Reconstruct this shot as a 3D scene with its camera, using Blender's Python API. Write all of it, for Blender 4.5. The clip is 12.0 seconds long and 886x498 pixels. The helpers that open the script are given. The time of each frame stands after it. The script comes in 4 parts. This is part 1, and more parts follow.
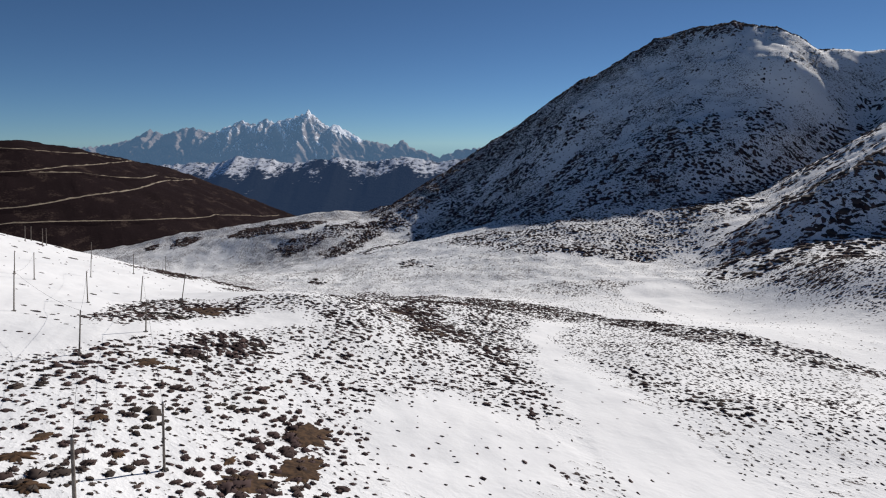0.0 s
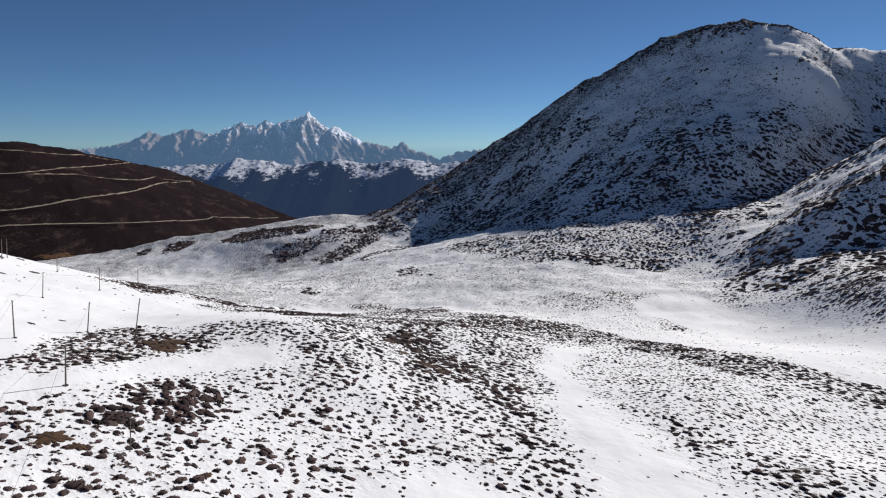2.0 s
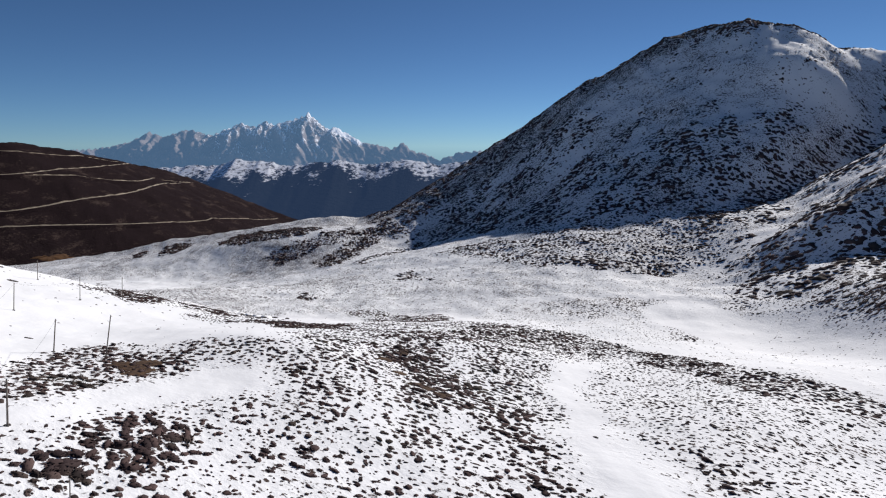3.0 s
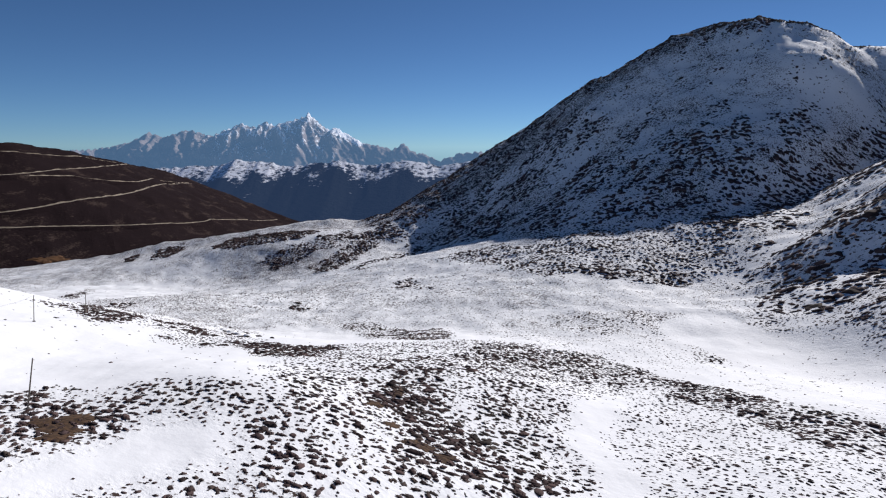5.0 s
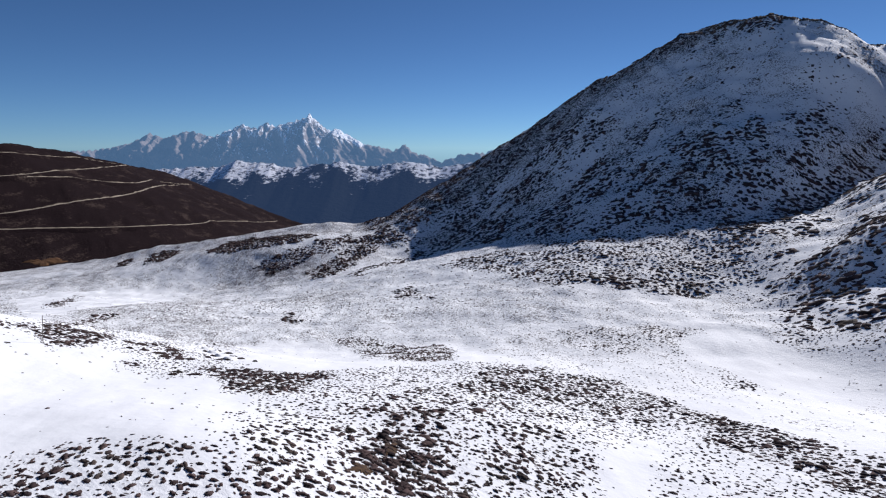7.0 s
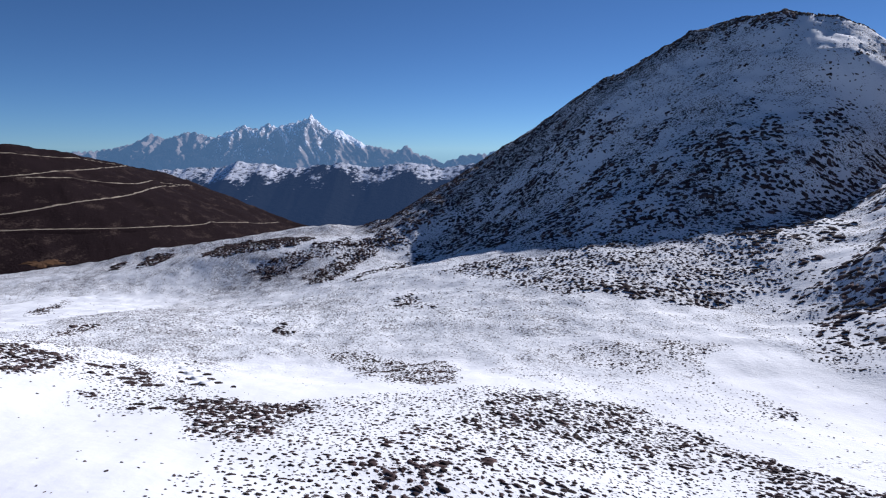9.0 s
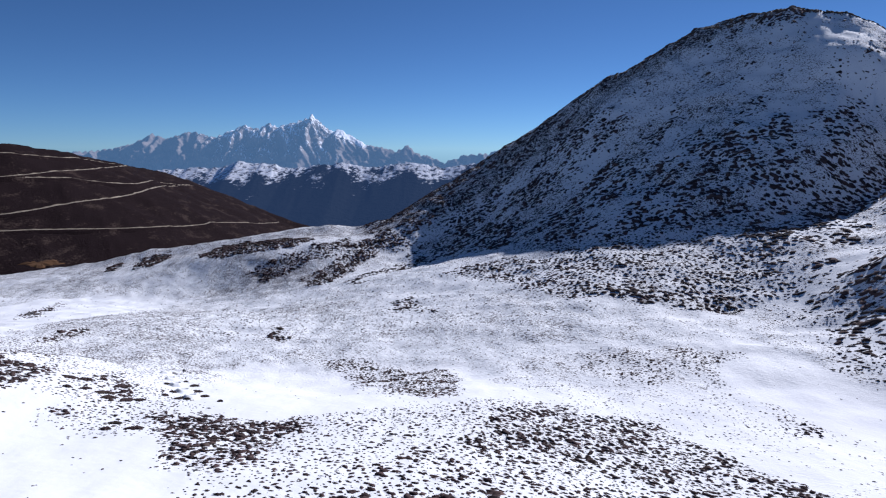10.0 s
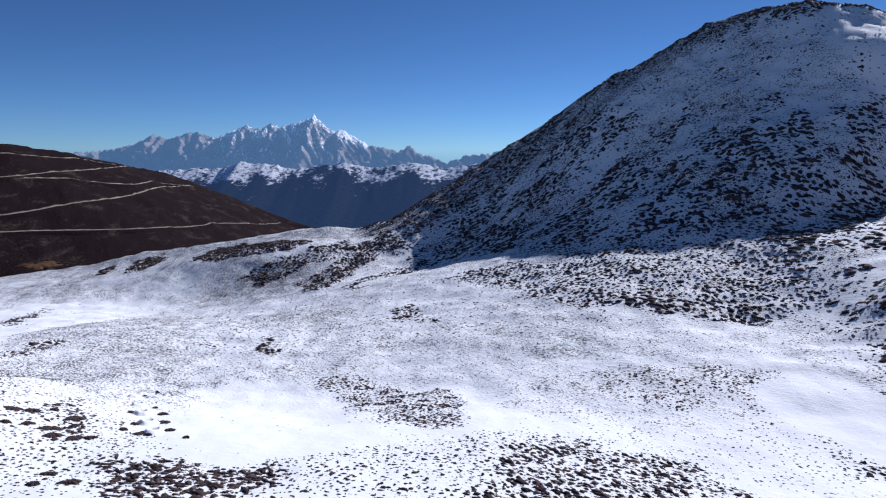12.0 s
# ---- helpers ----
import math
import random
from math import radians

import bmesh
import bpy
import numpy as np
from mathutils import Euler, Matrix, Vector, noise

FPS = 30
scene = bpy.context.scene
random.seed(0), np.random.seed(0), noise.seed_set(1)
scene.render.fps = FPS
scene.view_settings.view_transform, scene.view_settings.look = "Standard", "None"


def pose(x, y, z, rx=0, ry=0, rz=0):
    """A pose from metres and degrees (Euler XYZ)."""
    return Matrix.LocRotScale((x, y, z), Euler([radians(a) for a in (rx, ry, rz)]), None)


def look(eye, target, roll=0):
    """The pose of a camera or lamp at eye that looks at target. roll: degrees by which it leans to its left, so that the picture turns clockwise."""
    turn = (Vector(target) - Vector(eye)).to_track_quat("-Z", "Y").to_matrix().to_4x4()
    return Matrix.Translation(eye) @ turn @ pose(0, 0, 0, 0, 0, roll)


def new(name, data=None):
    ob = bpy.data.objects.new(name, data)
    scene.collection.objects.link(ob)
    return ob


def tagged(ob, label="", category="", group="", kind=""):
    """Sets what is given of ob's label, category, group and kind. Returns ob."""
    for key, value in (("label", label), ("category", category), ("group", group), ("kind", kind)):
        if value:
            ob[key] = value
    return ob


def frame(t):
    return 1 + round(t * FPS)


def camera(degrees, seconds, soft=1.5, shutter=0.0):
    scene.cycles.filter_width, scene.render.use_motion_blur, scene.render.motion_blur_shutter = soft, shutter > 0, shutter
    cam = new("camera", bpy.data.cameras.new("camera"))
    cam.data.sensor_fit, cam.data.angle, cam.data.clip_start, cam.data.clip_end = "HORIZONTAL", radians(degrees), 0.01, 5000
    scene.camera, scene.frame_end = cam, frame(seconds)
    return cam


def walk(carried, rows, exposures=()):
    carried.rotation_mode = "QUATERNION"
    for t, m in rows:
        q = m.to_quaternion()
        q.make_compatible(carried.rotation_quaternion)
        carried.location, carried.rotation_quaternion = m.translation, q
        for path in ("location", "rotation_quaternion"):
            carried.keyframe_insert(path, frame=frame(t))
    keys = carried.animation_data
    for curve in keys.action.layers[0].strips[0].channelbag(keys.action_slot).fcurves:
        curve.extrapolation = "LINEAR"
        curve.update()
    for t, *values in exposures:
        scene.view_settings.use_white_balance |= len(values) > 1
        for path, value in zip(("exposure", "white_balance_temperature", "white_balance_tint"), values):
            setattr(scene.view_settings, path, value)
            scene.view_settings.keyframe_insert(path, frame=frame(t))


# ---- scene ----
cam = camera(73.0, 12.0, 1.15)
METRES, EYE, TILT, LEAN, TURN = 100.0, 60.0, -10.0, 0.0, 0.0
ROWS = [
    (0.003, 0.0, 0.0, 0.0, -0.0, 0.0, -0.0),
    (0.5, -0.0003, 0.0425, 0.0073, -0.0, 0.04, -0.01),
    (1.0, -0.0006, 0.0846, 0.0149, -0.0, 0.08, -0.03),
    (1.5, -0.0009, 0.1263, 0.0226, 0.01, 0.12, -0.04),
    (2.0, -0.0014, 0.1681, 0.0305, 0.01, 0.17, -0.04),
    (2.5, -0.0018, 0.2095, 0.0385, 0.01, 0.22, -0.06),
    (3.0, -0.0022, 0.2509, 0.0465, 0.02, 0.26, -0.07),
    (5.0, -0.004, 0.4147, 0.0781, 0.06, 0.33, -0.16),
    (5.5, -0.0046, 0.4557, 0.0858, 0.08, 0.36, -0.18),
    (6.0, -0.0052, 0.4933, 0.0936, 0.11, 0.39, -0.2),
    (6.5, -0.0054, 0.5334, 0.1016, 0.15, 0.41, -0.2),
    (7.0, -0.0061, 0.5732, 0.1093, 0.18, 0.43, -0.22),
    (9.0, -0.0073, 0.7342, 0.1334, 0.36, 0.51, -0.27),
    (9.5, -0.0079, 0.7751, 0.1386, 0.4, 0.52, -0.29),
    (10.0, -0.0082, 0.8162, 0.1438, 0.45, 0.51, -0.3),
    (10.5, -0.0086, 0.8578, 0.149, 0.5, 0.51, -0.32),
    (11.0, -0.0091, 0.9001, 0.154, 0.55, 0.52, -0.31),
    (11.5, -0.0098, 0.9427, 0.1591, 0.6, 0.53, -0.3),
    (12.0, -0.0102, 0.9859, 0.1639, 0.66, 0.54, -0.29),
]
walk(cam, [(t, pose(0, 0, EYE, TILT, LEAN, TURN) @ pose(METRES * x, METRES * y, METRES * z, 90 + pitch, roll, yaw)) for t, x, y, z, yaw, pitch, roll in ROWS],
     [(0.0, -0.06, 6600, 10), (2.5, 0.05, 6450, 11), (6.0, 0.14, 6180, 13), (12.0, 0.19, 5600, 16)])

# ---- daylight ----
SUN_UP, SUN_BEARING = 30.7, 40.0 # degrees above the horizon; degrees clockwise from the way ahead
world = bpy.data.worlds.new("world")
scene.world = world
world.use_nodes = True
wt = world.node_tree
sky = wt.nodes.new("ShaderNodeTexSky")
sky.sky_type, sky.sun_disc = "NISHITA", False
sky.sun_elevation, sky.sun_rotation = radians(SUN_UP), radians(SUN_BEARING)
sky.altitude, sky.air_density, sky.dust_density, sky.ozone_density = 4700, 0.9, 0.0, 1.0
deep = wt.nodes.new("ShaderNodeMix")  # the deep blue of thin, dry air
deep.data_type, deep.blend_type = "RGBA", "MULTIPLY"
deep.inputs[0].default_value, deep.inputs[7].default_value = 1.0, (0.655, 0.95, 1.21, 1)
wt.links.new(sky.outputs[0], deep.inputs[6])
wt.links.new(deep.outputs[2], wt.nodes["Background"].inputs[0])
wt.nodes["Background"].inputs[1].default_value = 0.05
sun = new("sun", bpy.data.lights.new("sun", "SUN"))
sun.data.energy, sun.data.angle, sun.data.color = 4.85, radians(0.53), (1.0, 0.955, 0.90)
reach = math.cos(radians(SUN_UP)) * 800
sun.matrix_world = look((reach * math.sin(radians(SUN_BEARING)), reach * math.cos(radians(SUN_BEARING)), 800 * math.sin(radians(SUN_UP))), (0, 0, 0))

# ---- landform ----
def soft_max(a, b, w):
    """The larger of two heights, with the fold between them rounded over about w metres."""
    d = np.clip((a - b) / w, -30, 30)
    return b + w * np.log1p(np.exp(d))


def ridge(x, y, crest, fall, blunt):
    """Height of a ridge whose sides fall evenly from a crest line of (x, y, z) points."""
    best = np.full(np.shape(x), -1e4)
    for (ax, ay, az), (bx, by, bz) in zip(crest, crest[1:]):
        ux, uy = bx - ax, by - ay
        s = np.clip(((x - ax) * ux + (y - ay) * uy) / (ux * ux + uy * uy), 0, 1)
        far = np.hypot(x - ax - s * ux, y - ay - s * uy)
        best = np.maximum(best, az + s * (bz - az) - fall * (np.hypot(far, blunt) - blunt))
    return best


def mounds(x, y, table):
    """Sum of smooth swells and hollows: x, y, height, half-widths along and across, heading in degrees."""
    z = np.zeros(np.shape(x))
    for mx, my, up, along, across, heading in table:
        c, s = np.cos(np.radians(heading)), np.sin(np.radians(heading))
        p, q = (x - mx) * c + (y - my) * s, (y - my) * c - (x - mx) * s
        z = z + up * np.exp(-0.5 * ((p / along) ** 2 + (q / across) ** 2))
    return z

# the last three points, out of view, are added to shade the shoulder
HILL_CREST = [(-440, 690, -79), (-360, 662, -58), (-316, 652, -44), (-300, 650, -39), (-285, 650, -35), (-252, 648, -31.5), (-230, 645, -29), (-174, 645, -20.5), (-113, 645, -12), (-88, 645, -14), (-63, 645, -6), (-33, 648, 4),
              (10, 650, 32), (46, 655, 54), (97, 658, 88), (148, 646, 126), (183, 634, 141), (217, 621, 162), (264, 572, 170), (275, 560, 165.8), (287, 549, 161),
              (296, 541, 152.4), (307, 534, 143.8), (327, 527, 140.5), (354, 524, 137), (390, 515, 137), (420, 492, 165), (500, 430, 215), (600, 380, 250)]
SPUR_CREST = [(112, 212, 4), (140, 225, 22), (178, 246, 45), (240, 280, 70), (330, 335, 110), (450, 420, 160)]


# the sharp near edge of the spur, which keeps its own side in shade; its last three points, out of view, are added to
# shade the lower slope
SPUR_EDGE = [(136, 301, 9), (149, 293, 18), (162, 288, 28), (172, 285, 35), (184, 284, 42.5), (195, 285, 48), (204, 287, 52), (240, 300, 72), (300, 330, 105), (420, 400, 160)]


def floor_plane(x, y):
    """The pass's floor, sinking away beyond the saddle into the next valley."""
    return 0.11 * x - 0.04 * (y - 300) - 0.32 * 25 * np.log1p(np.exp(np.clip((y - 690) / 25, -30, 60)))


def broad(x, y):
    hill = ridge(x, y, HILL_CREST, 0.66, 7)
    spur = ridge(x, y, SPUR_CREST, 0.5, 10)
    return soft_max(hill, soft_max(spur, floor_plane(x, y), 5), 7)


# swells and hollows of the ground, nearest first
SWELLS_NEAR = [
    (8, -60, 6.2, 56, 26, 0), (-124, -24, 28.3, 96, 45, 135), (-16, 24, 2.7, 22, 10, 135),
    (56, 72, 2.5, 22, 10, 0), (-28, 84, 0.9, 22, 10, 45), (44, 108, 3.0, 22, 10, 45),
    (152, 108, -9.7, 56, 26, 45), (-148, 120, 45.1, 160, 75, 135), (-28, 120, 3.1, 22, 10, 135),
]
SWELLS_MIDDLE = [
    (-4, 144, 4.1, 22, 22, 0), (-64, 144, -2.3, 35, 16, 90), (92, 144, 2.0, 35, 16, 0),
    (-196, 156, 11.8, 56, 26, 135), (-40, 156, 1.2, 22, 22, 0), (-136, 180, 8.8, 35, 16, 45), (-114, 189, -1.5, 24, 12, 20),
    (140, 180, 4.8, 35, 16, 45), (296, 180, 24.1, 96, 45, 90), (104, 180, -3.8, 35, 16, 90),
    (140, 180, 14.3, 35, 16, 90), (-40, 192, 1.4, 35, 16, 0), (80, 204, -1.7, 22, 22, 0),
    (-88, 204, 2.1, 35, 16, 90), (8, 204, 1.7, 35, 16, 90), (44, 216, -1.0, 35, 16, 90),
]
SWELLS_FLOOR = [
    (176, 240, -21.3, 160, 75, 135), (-40, 252, -5.4, 56, 26, 0), (44, 276, 3.7, 56, 26, 135),
    (-112, 276, -1.8, 56, 26, 45), (200, 312, -11.2, 56, 26, 90), (92, 324, 3.3, 56, 26, 90),
    (68, 336, 8.7, 35, 35, 0), (152, 336, 7.5, 56, 26, 135), (-124, 348, 1.8, 56, 26, 45),
    (164, 420, 4.9, 96, 45, 0),
]
SWELLS_FAR = [
    (-136, 432, -8.7, 96, 45, 135), (-220, 444, -1.1, 96, 45, 90), (8, 468, 15.4, 96, 45, 135),
    (-88, 504, 11.5, 96, 45, 135), (56, 528, -31.2, 160, 75, 0), (-148, 528, -11.0, 96, 45, 0),
    (8, 540, -13.3, 96, 45, 45), (68, 552, 12.8, 96, 45, 0), (128, 564, 7.0, 96, 45, 90),
    (-64, 564, 3.4, 96, 45, 90), (-172, 576, 19.0, 96, 45, 0), (284, 576, 6.2, 96, 45, 135),
    (212, 612, 3.5, 60, 60, 0), (-220, 648, -5.7, 160, 75, 45),
]
# the shoulder right of the summit: hollows under the crest, sunk to put the face in shade, and a rib raised to stand
# out into the sun
SWELLS_SHOULDER = [(322, 466, -13, 44, 19, 12), (282, 436, -13, 40, 22, 30), (268, 505, 5, 24, 12, -43), (258, 488, 7.2, 24, 11, -43), (280, 474, 6, 20, 10, -43),
                   (290, 405, -18, 40, 24, 35), (240, 378, -9, 32, 20, 35), (225, 395, -7, 34, 16, 30)]


def lattice(x, y, seed):
    """Smooth noise between -1 and 1 on a grid of unit squares."""
    ix, iy = np.floor(x).astype(np.int64), np.floor(y).astype(np.int64)
    fx, fy = x - ix, y - iy
    sx, sy = fx * fx * fx * (fx * (fx * 6 - 15) + 10), fy * fy * fy * (fy * (fy * 6 - 15) + 10)

    def corner(a, b):
        n = (a * 374761393 + b * 668265263 + seed * 974634777) & 0xFFFFFFFF
        n = ((n ^ (n >> 13)) * 1274126177) & 0xFFFFFFFF
        angle = ((n ^ (n >> 16)) & 0xFFFF) * (2 * np.pi / 65536)
        return np.cos(angle) * (x - a) + np.sin(angle) * (y - b)

    low = corner(ix, iy) * (1 - sx) + corner(ix + 1, iy) * sx
    high = corner(ix, iy + 1) * (1 - sx) + corner(ix + 1, iy + 1) * sx
    return 1.5 * (low * (1 - sy) + high * sy)


def fbm(x, y, size, octaves, seed, sharp=False):
    """Noise of several sizes, the largest about size metres; sharp folds it into creases."""
    total, gain = np.zeros(np.shape(x)), 1.0
    for k in range(octaves):
        n = lattice(x / size + 17.3 * k, y / size - 9.1 * k, seed + k)
        total, gain, size = total + gain * ((1 - 2 * np.abs(n)) if sharp else n), gain * 0.5, size * 0.5
    return total


BROWN_CREST = [(-2300, 1300, 210), (-1500, 1450, 100), (-1300, 1640, 73), (-1236, 1720, 68), (-1230, 1780, 65), (-1196, 1880, 56), (-1153, 2000, 29),
               (-1118, 2200, -9), (-1110, 2450, -41), (-1060, 2600, -89), (-845, 2600, -179), (-651, 2600, -248), (-400, 2600, -330)]


def is_hill(x, y):
    """How far the snowy hill and its spur stand above the floor of the pass."""
    return np.maximum(ridge(x, y, HILL_CREST, 0.66, 7), ridge(x, y, SPUR_CREST, 0.5, 10)) - floor_plane(x, y)


def brown_rise(x, y):
    return ridge(x, y, BROWN_CREST, 0.48, 10)


def height(x, y, fine=True):
    """Height of the ground."""
    x, y = np.asarray(x, float), np.asarray(y, float)
    z = broad(x, y) + sum(mounds(x, y, table) for table in (SWELLS_NEAR, SWELLS_MIDDLE, SWELLS_FLOOR, SWELLS_FAR, SWELLS_SHOULDER))
    z = soft_max(ridge(x, y, SPUR_EDGE, 0.72, 3), z, 2.0)
    z = soft_max(z, np.full(np.shape(x), -420.0), 20)
    z = z + np.clip((y - 700) / 90, 0, 1) * (soft_max(z, brown_rise(x, y), 12) - z)
    z = np.where((y > 850), z + 4 * fbm(x, y, 160, 4, 40, True) * np.clip((y - 850) / 300, 0, 1), z)
    rough = np.clip(is_hill(x, y) / 40, 0, 1) * (y < 900)
    z = z + rough * (1.3 * fbm(x, y, 55, 4, 7) + 1.0 * fbm(x * 0.9 + y * 0.4, (y - x * 0.4) * 0.35, 18, 3, 9, True) + 0.55 * fbm(0.3 * (0.87 * x - 0.5 * y), 0.5 * x + 0.87 * y, 7, 2, 13))
    z = z + 1.6 * np.exp(-((x - 274) ** 2 + (y - 495) ** 2) / 900) * fbm(0.25 * (0.73 * x - 0.68 * y), 0.68 * x + 0.73 * y, 6, 2, 15)
    if fine:
        far = np.clip((y - 190) / 60, 0, 1)
        z = z + (0.45 + 0.55 * far) * fbm(x, y, 22, 3, 21) + 0.10 * fbm(x, y, 3.2, 2, 25) + far * 0.5 * fbm(x * 0.6, y, 7, 2, 27)
    return z


def sheet(name, verts, quads, material, smooth=True):
    """One mesh object from arrays of points and four-cornered faces."""
    used, back = np.unique(quads, return_inverse=True)
    data = bpy.data.meshes.new(name)
    pts, faces = verts[used], back.reshape(-1, 4)
    data.vertices.add(len(pts))
    data.vertices.foreach_set("co", pts.astype(np.float32).ravel())
    data.loops.add(faces.size)
    data.loops.foreach_set("vertex_index", faces.astype(np.int32).ravel())
    data.polygons.add(len(faces))
    data.polygons.foreach_set("loop_start", np.arange(0, faces.size, 4, dtype=np.int32))
    data.polygons.foreach_set("loop_total", np.full(len(faces), 4, np.int32))
    data.polygons.foreach_set("use_smooth", np.full(len(faces), smooth))
    data.materials.append(material)
    data.update(calc_edges=True)
    return new(name, data)


def give(ob, name, values):
    """A number for each point of a mesh, for its material."""
    layer = ob.data.attributes.new(name, "FLOAT", "POINT")
    layer.data.foreach_set("value", np.asarray(values, np.float32))


def spots(ob):
    co = np.empty(len(ob.data.vertices) * 3, np.float32)
    ob.data.vertices.foreach_get("co", co)
    return co.reshape(-1, 3).astype(float)


# ---- materials ----
def material(name, rough=0.8, spec=0.3):
    m = bpy.data.materials.new(name)
    m.use_nodes = True
    b = m.node_tree.nodes["Principled BSDF"]
    b.inputs["Roughness"].default_value, b.inputs["Specular IOR Level"].default_value = rough, spec
    return m, m.node_tree, b


def node(tree, kind, **values):
    n = tree.nodes.new(kind)
    for key, value in values.items():
        n.inputs[key.replace("_", " ")].default_value = value
    return n


def noisy(tree, size, detail=3.0, stretch=(1, 1, 1), rough=0.55):
    """Noise between 0 and 1 in metres of the world."""
    at = tree.nodes.new("ShaderNodeNewGeometry")
    m = tree.nodes.new("ShaderNodeVectorMath")
    m.operation = "MULTIPLY"
    m.inputs[1].default_value = stretch
    tree.links.new(at.outputs["Position"], m.inputs[0])
    n = node(tree, "ShaderNodeTexNoise", Scale=1.0 / size, Detail=detail, Roughness=rough)
    tree.links.new(m.outputs[0], n.inputs["Vector"])
    return n.outputs["Fac"]


def sums(tree, op, a, b=0.0, clamp=False):
    n = tree.nodes.new("ShaderNodeMath")
    n.operation, n.use_clamp = op, clamp
    for k, v in enumerate((a, b)):
        if isinstance(v, (int, float)):
            n.inputs[k].default_value = v
        else:
            tree.links.new(v, n.inputs[k])
    return n.outputs[0]


def ramp(tree, fac, low, high):
    n = tree.nodes.new("ShaderNodeMapRange")
    n.interpolation_type = "SMOOTHSTEP"
    for k, v in ((1, low), (2, high)):
        if isinstance(v, (int, float)):
            n.inputs[k].default_value = v
        else:
            tree.links.new(v, n.inputs[k])
    tree.links.new(fac, n.inputs[0])
    return n.outputs[0]


def blend(tree, fac, a, b):
    n = tree.nodes.new("ShaderNodeMix")
    n.data_type = "RGBA"
    if isinstance(fac, (int, float)):
        n.inputs[0].default_value = fac
    else:
        tree.links.new(fac, n.inputs[0])
    for k, v in ((6, a), (7, b)):
        if isinstance(v, tuple):
            n.inputs[k].default_value = (*v, 1)
        else:
            tree.links.new(v, n.inputs[k])
    return n.outputs[2]


def bumped(tree, b, heights, strength, distance):
    n = node(tree, "ShaderNodeBump", Strength=strength, Distance=distance)
    tree.links.new(heights, n.inputs["Height"])
    tree.links.new(n.outputs[0], b.inputs["Normal"])


def attribute(tree, name):
    n = tree.nodes.new("ShaderNodeAttribute")
    n.attribute_name = name
    return n.outputs["Fac"]


def turned(tree, heading, stretch, size, detail=3.0, rough=0.55):
    """Noise drawn out along a heading (degrees) by a factor, as wind leaves it."""
    at = tree.nodes.new("ShaderNodeNewGeometry")
    m = tree.nodes.new("ShaderNodeMapping")
    m.vector_type = "TEXTURE"
    m.inputs["Rotation"].default_value = (0, 0, radians(heading))
    m.inputs["Scale"].default_value = (stretch, 1, 1)
    tree.links.new(at.outputs["Position"], m.inputs["Vector"])
    n = node(tree, "ShaderNodeTexNoise", Scale=1.0 / size, Detail=detail, Roughness=rough)
    tree.links.new(m.outputs[0], n.inputs["Vector"])
    return n.outputs["Fac"]


def snowy_ground():
    """Snow with heath and soil showing through where the cover is thin (attribute bare), dusted over on the open floor (attribute dusting)."""
    m, t, b = material("snowy_ground", 0.8, 0.08)
    fine = ramp(t, turned(t, WIND, 1.4, 0.7, 4.0, 0.62), 0.3, 0.7)
    wide = ramp(t, noisy(t, 7.0, 3.0), 0.3, 0.7)
    bare, dusting = attribute(t, "bare"), attribute(t, "dusting")
    limit = sums(t, "SUBTRACT", 1.0, sums(t, "MULTIPLY", bare, 0.85))
    mixed = sums(t, "ADD", sums(t, "MULTIPLY", fine, 0.75), sums(t, "MULTIPLY", wide, 0.25))
    show = sums(t, "MULTIPLY", ramp(t, mixed, limit, sums(t, "ADD", limit, 0.11)), sums(t, "SUBTRACT", 1.0, sums(t, "MULTIPLY", dusting, 0.18)))
    heath = blend(t, noisy(t, 2.3), (0.026, 0.017, 0.015), (0.075, 0.049, 0.041))
    snow = blend(t, noisy(t, 14.0), (0.76, 0.77, 0.79), (0.83, 0.83, 0.84))
    t.links.new(blend(t, show, snow, heath), b.inputs["Base Color"])
    hummocks = turned(t, WIND, 1.6, 2.1, 4.0, 0.6)
    rough = sums(t, "MULTIPLY", sums(t, "ADD", sums(t, "MULTIPLY", hummocks, 1.6), sums(t, "MULTIPLY", fine, 0.5)), sums(t, "ADD", sums(t, "ADD", sums(t, "MULTIPLY", bare, 1.3), sums(t, "MULTIPLY", dusting, 0.4)), 0.08))
    bumped(t, b, sums(t, "ADD", rough, sums(t, "MULTIPLY", wide, 0.5)), 0.65, 0.28)
    return m


def scrub_slope():
    """Dark heath on the hill across the valley, with gullies of paler grass and stones."""
    m, t, b = material("scrub_slope", 1.0, 0.02)
    patch = noisy(t, 45, 5.0, (1, 0.6, 1.4), 0.62)
    small = noisy(t, 6, 5.0, (1, 1, 1), 0.75)
    dark = blend(t, small, (0.0085, 0.0058, 0.0070), (0.025, 0.0160, 0.0168))
    pale = blend(t, ramp(t, sums(t, "ADD", sums(t, "MULTIPLY", patch, 0.6), sums(t, "MULTIPLY", small, 0.4)), 0.52, 0.66), dark, (0.06, 0.042, 0.036))
    t.links.new(pale, b.inputs["Base Color"])
    bumped(t, b, small, 0.8, 3.0)
    return m


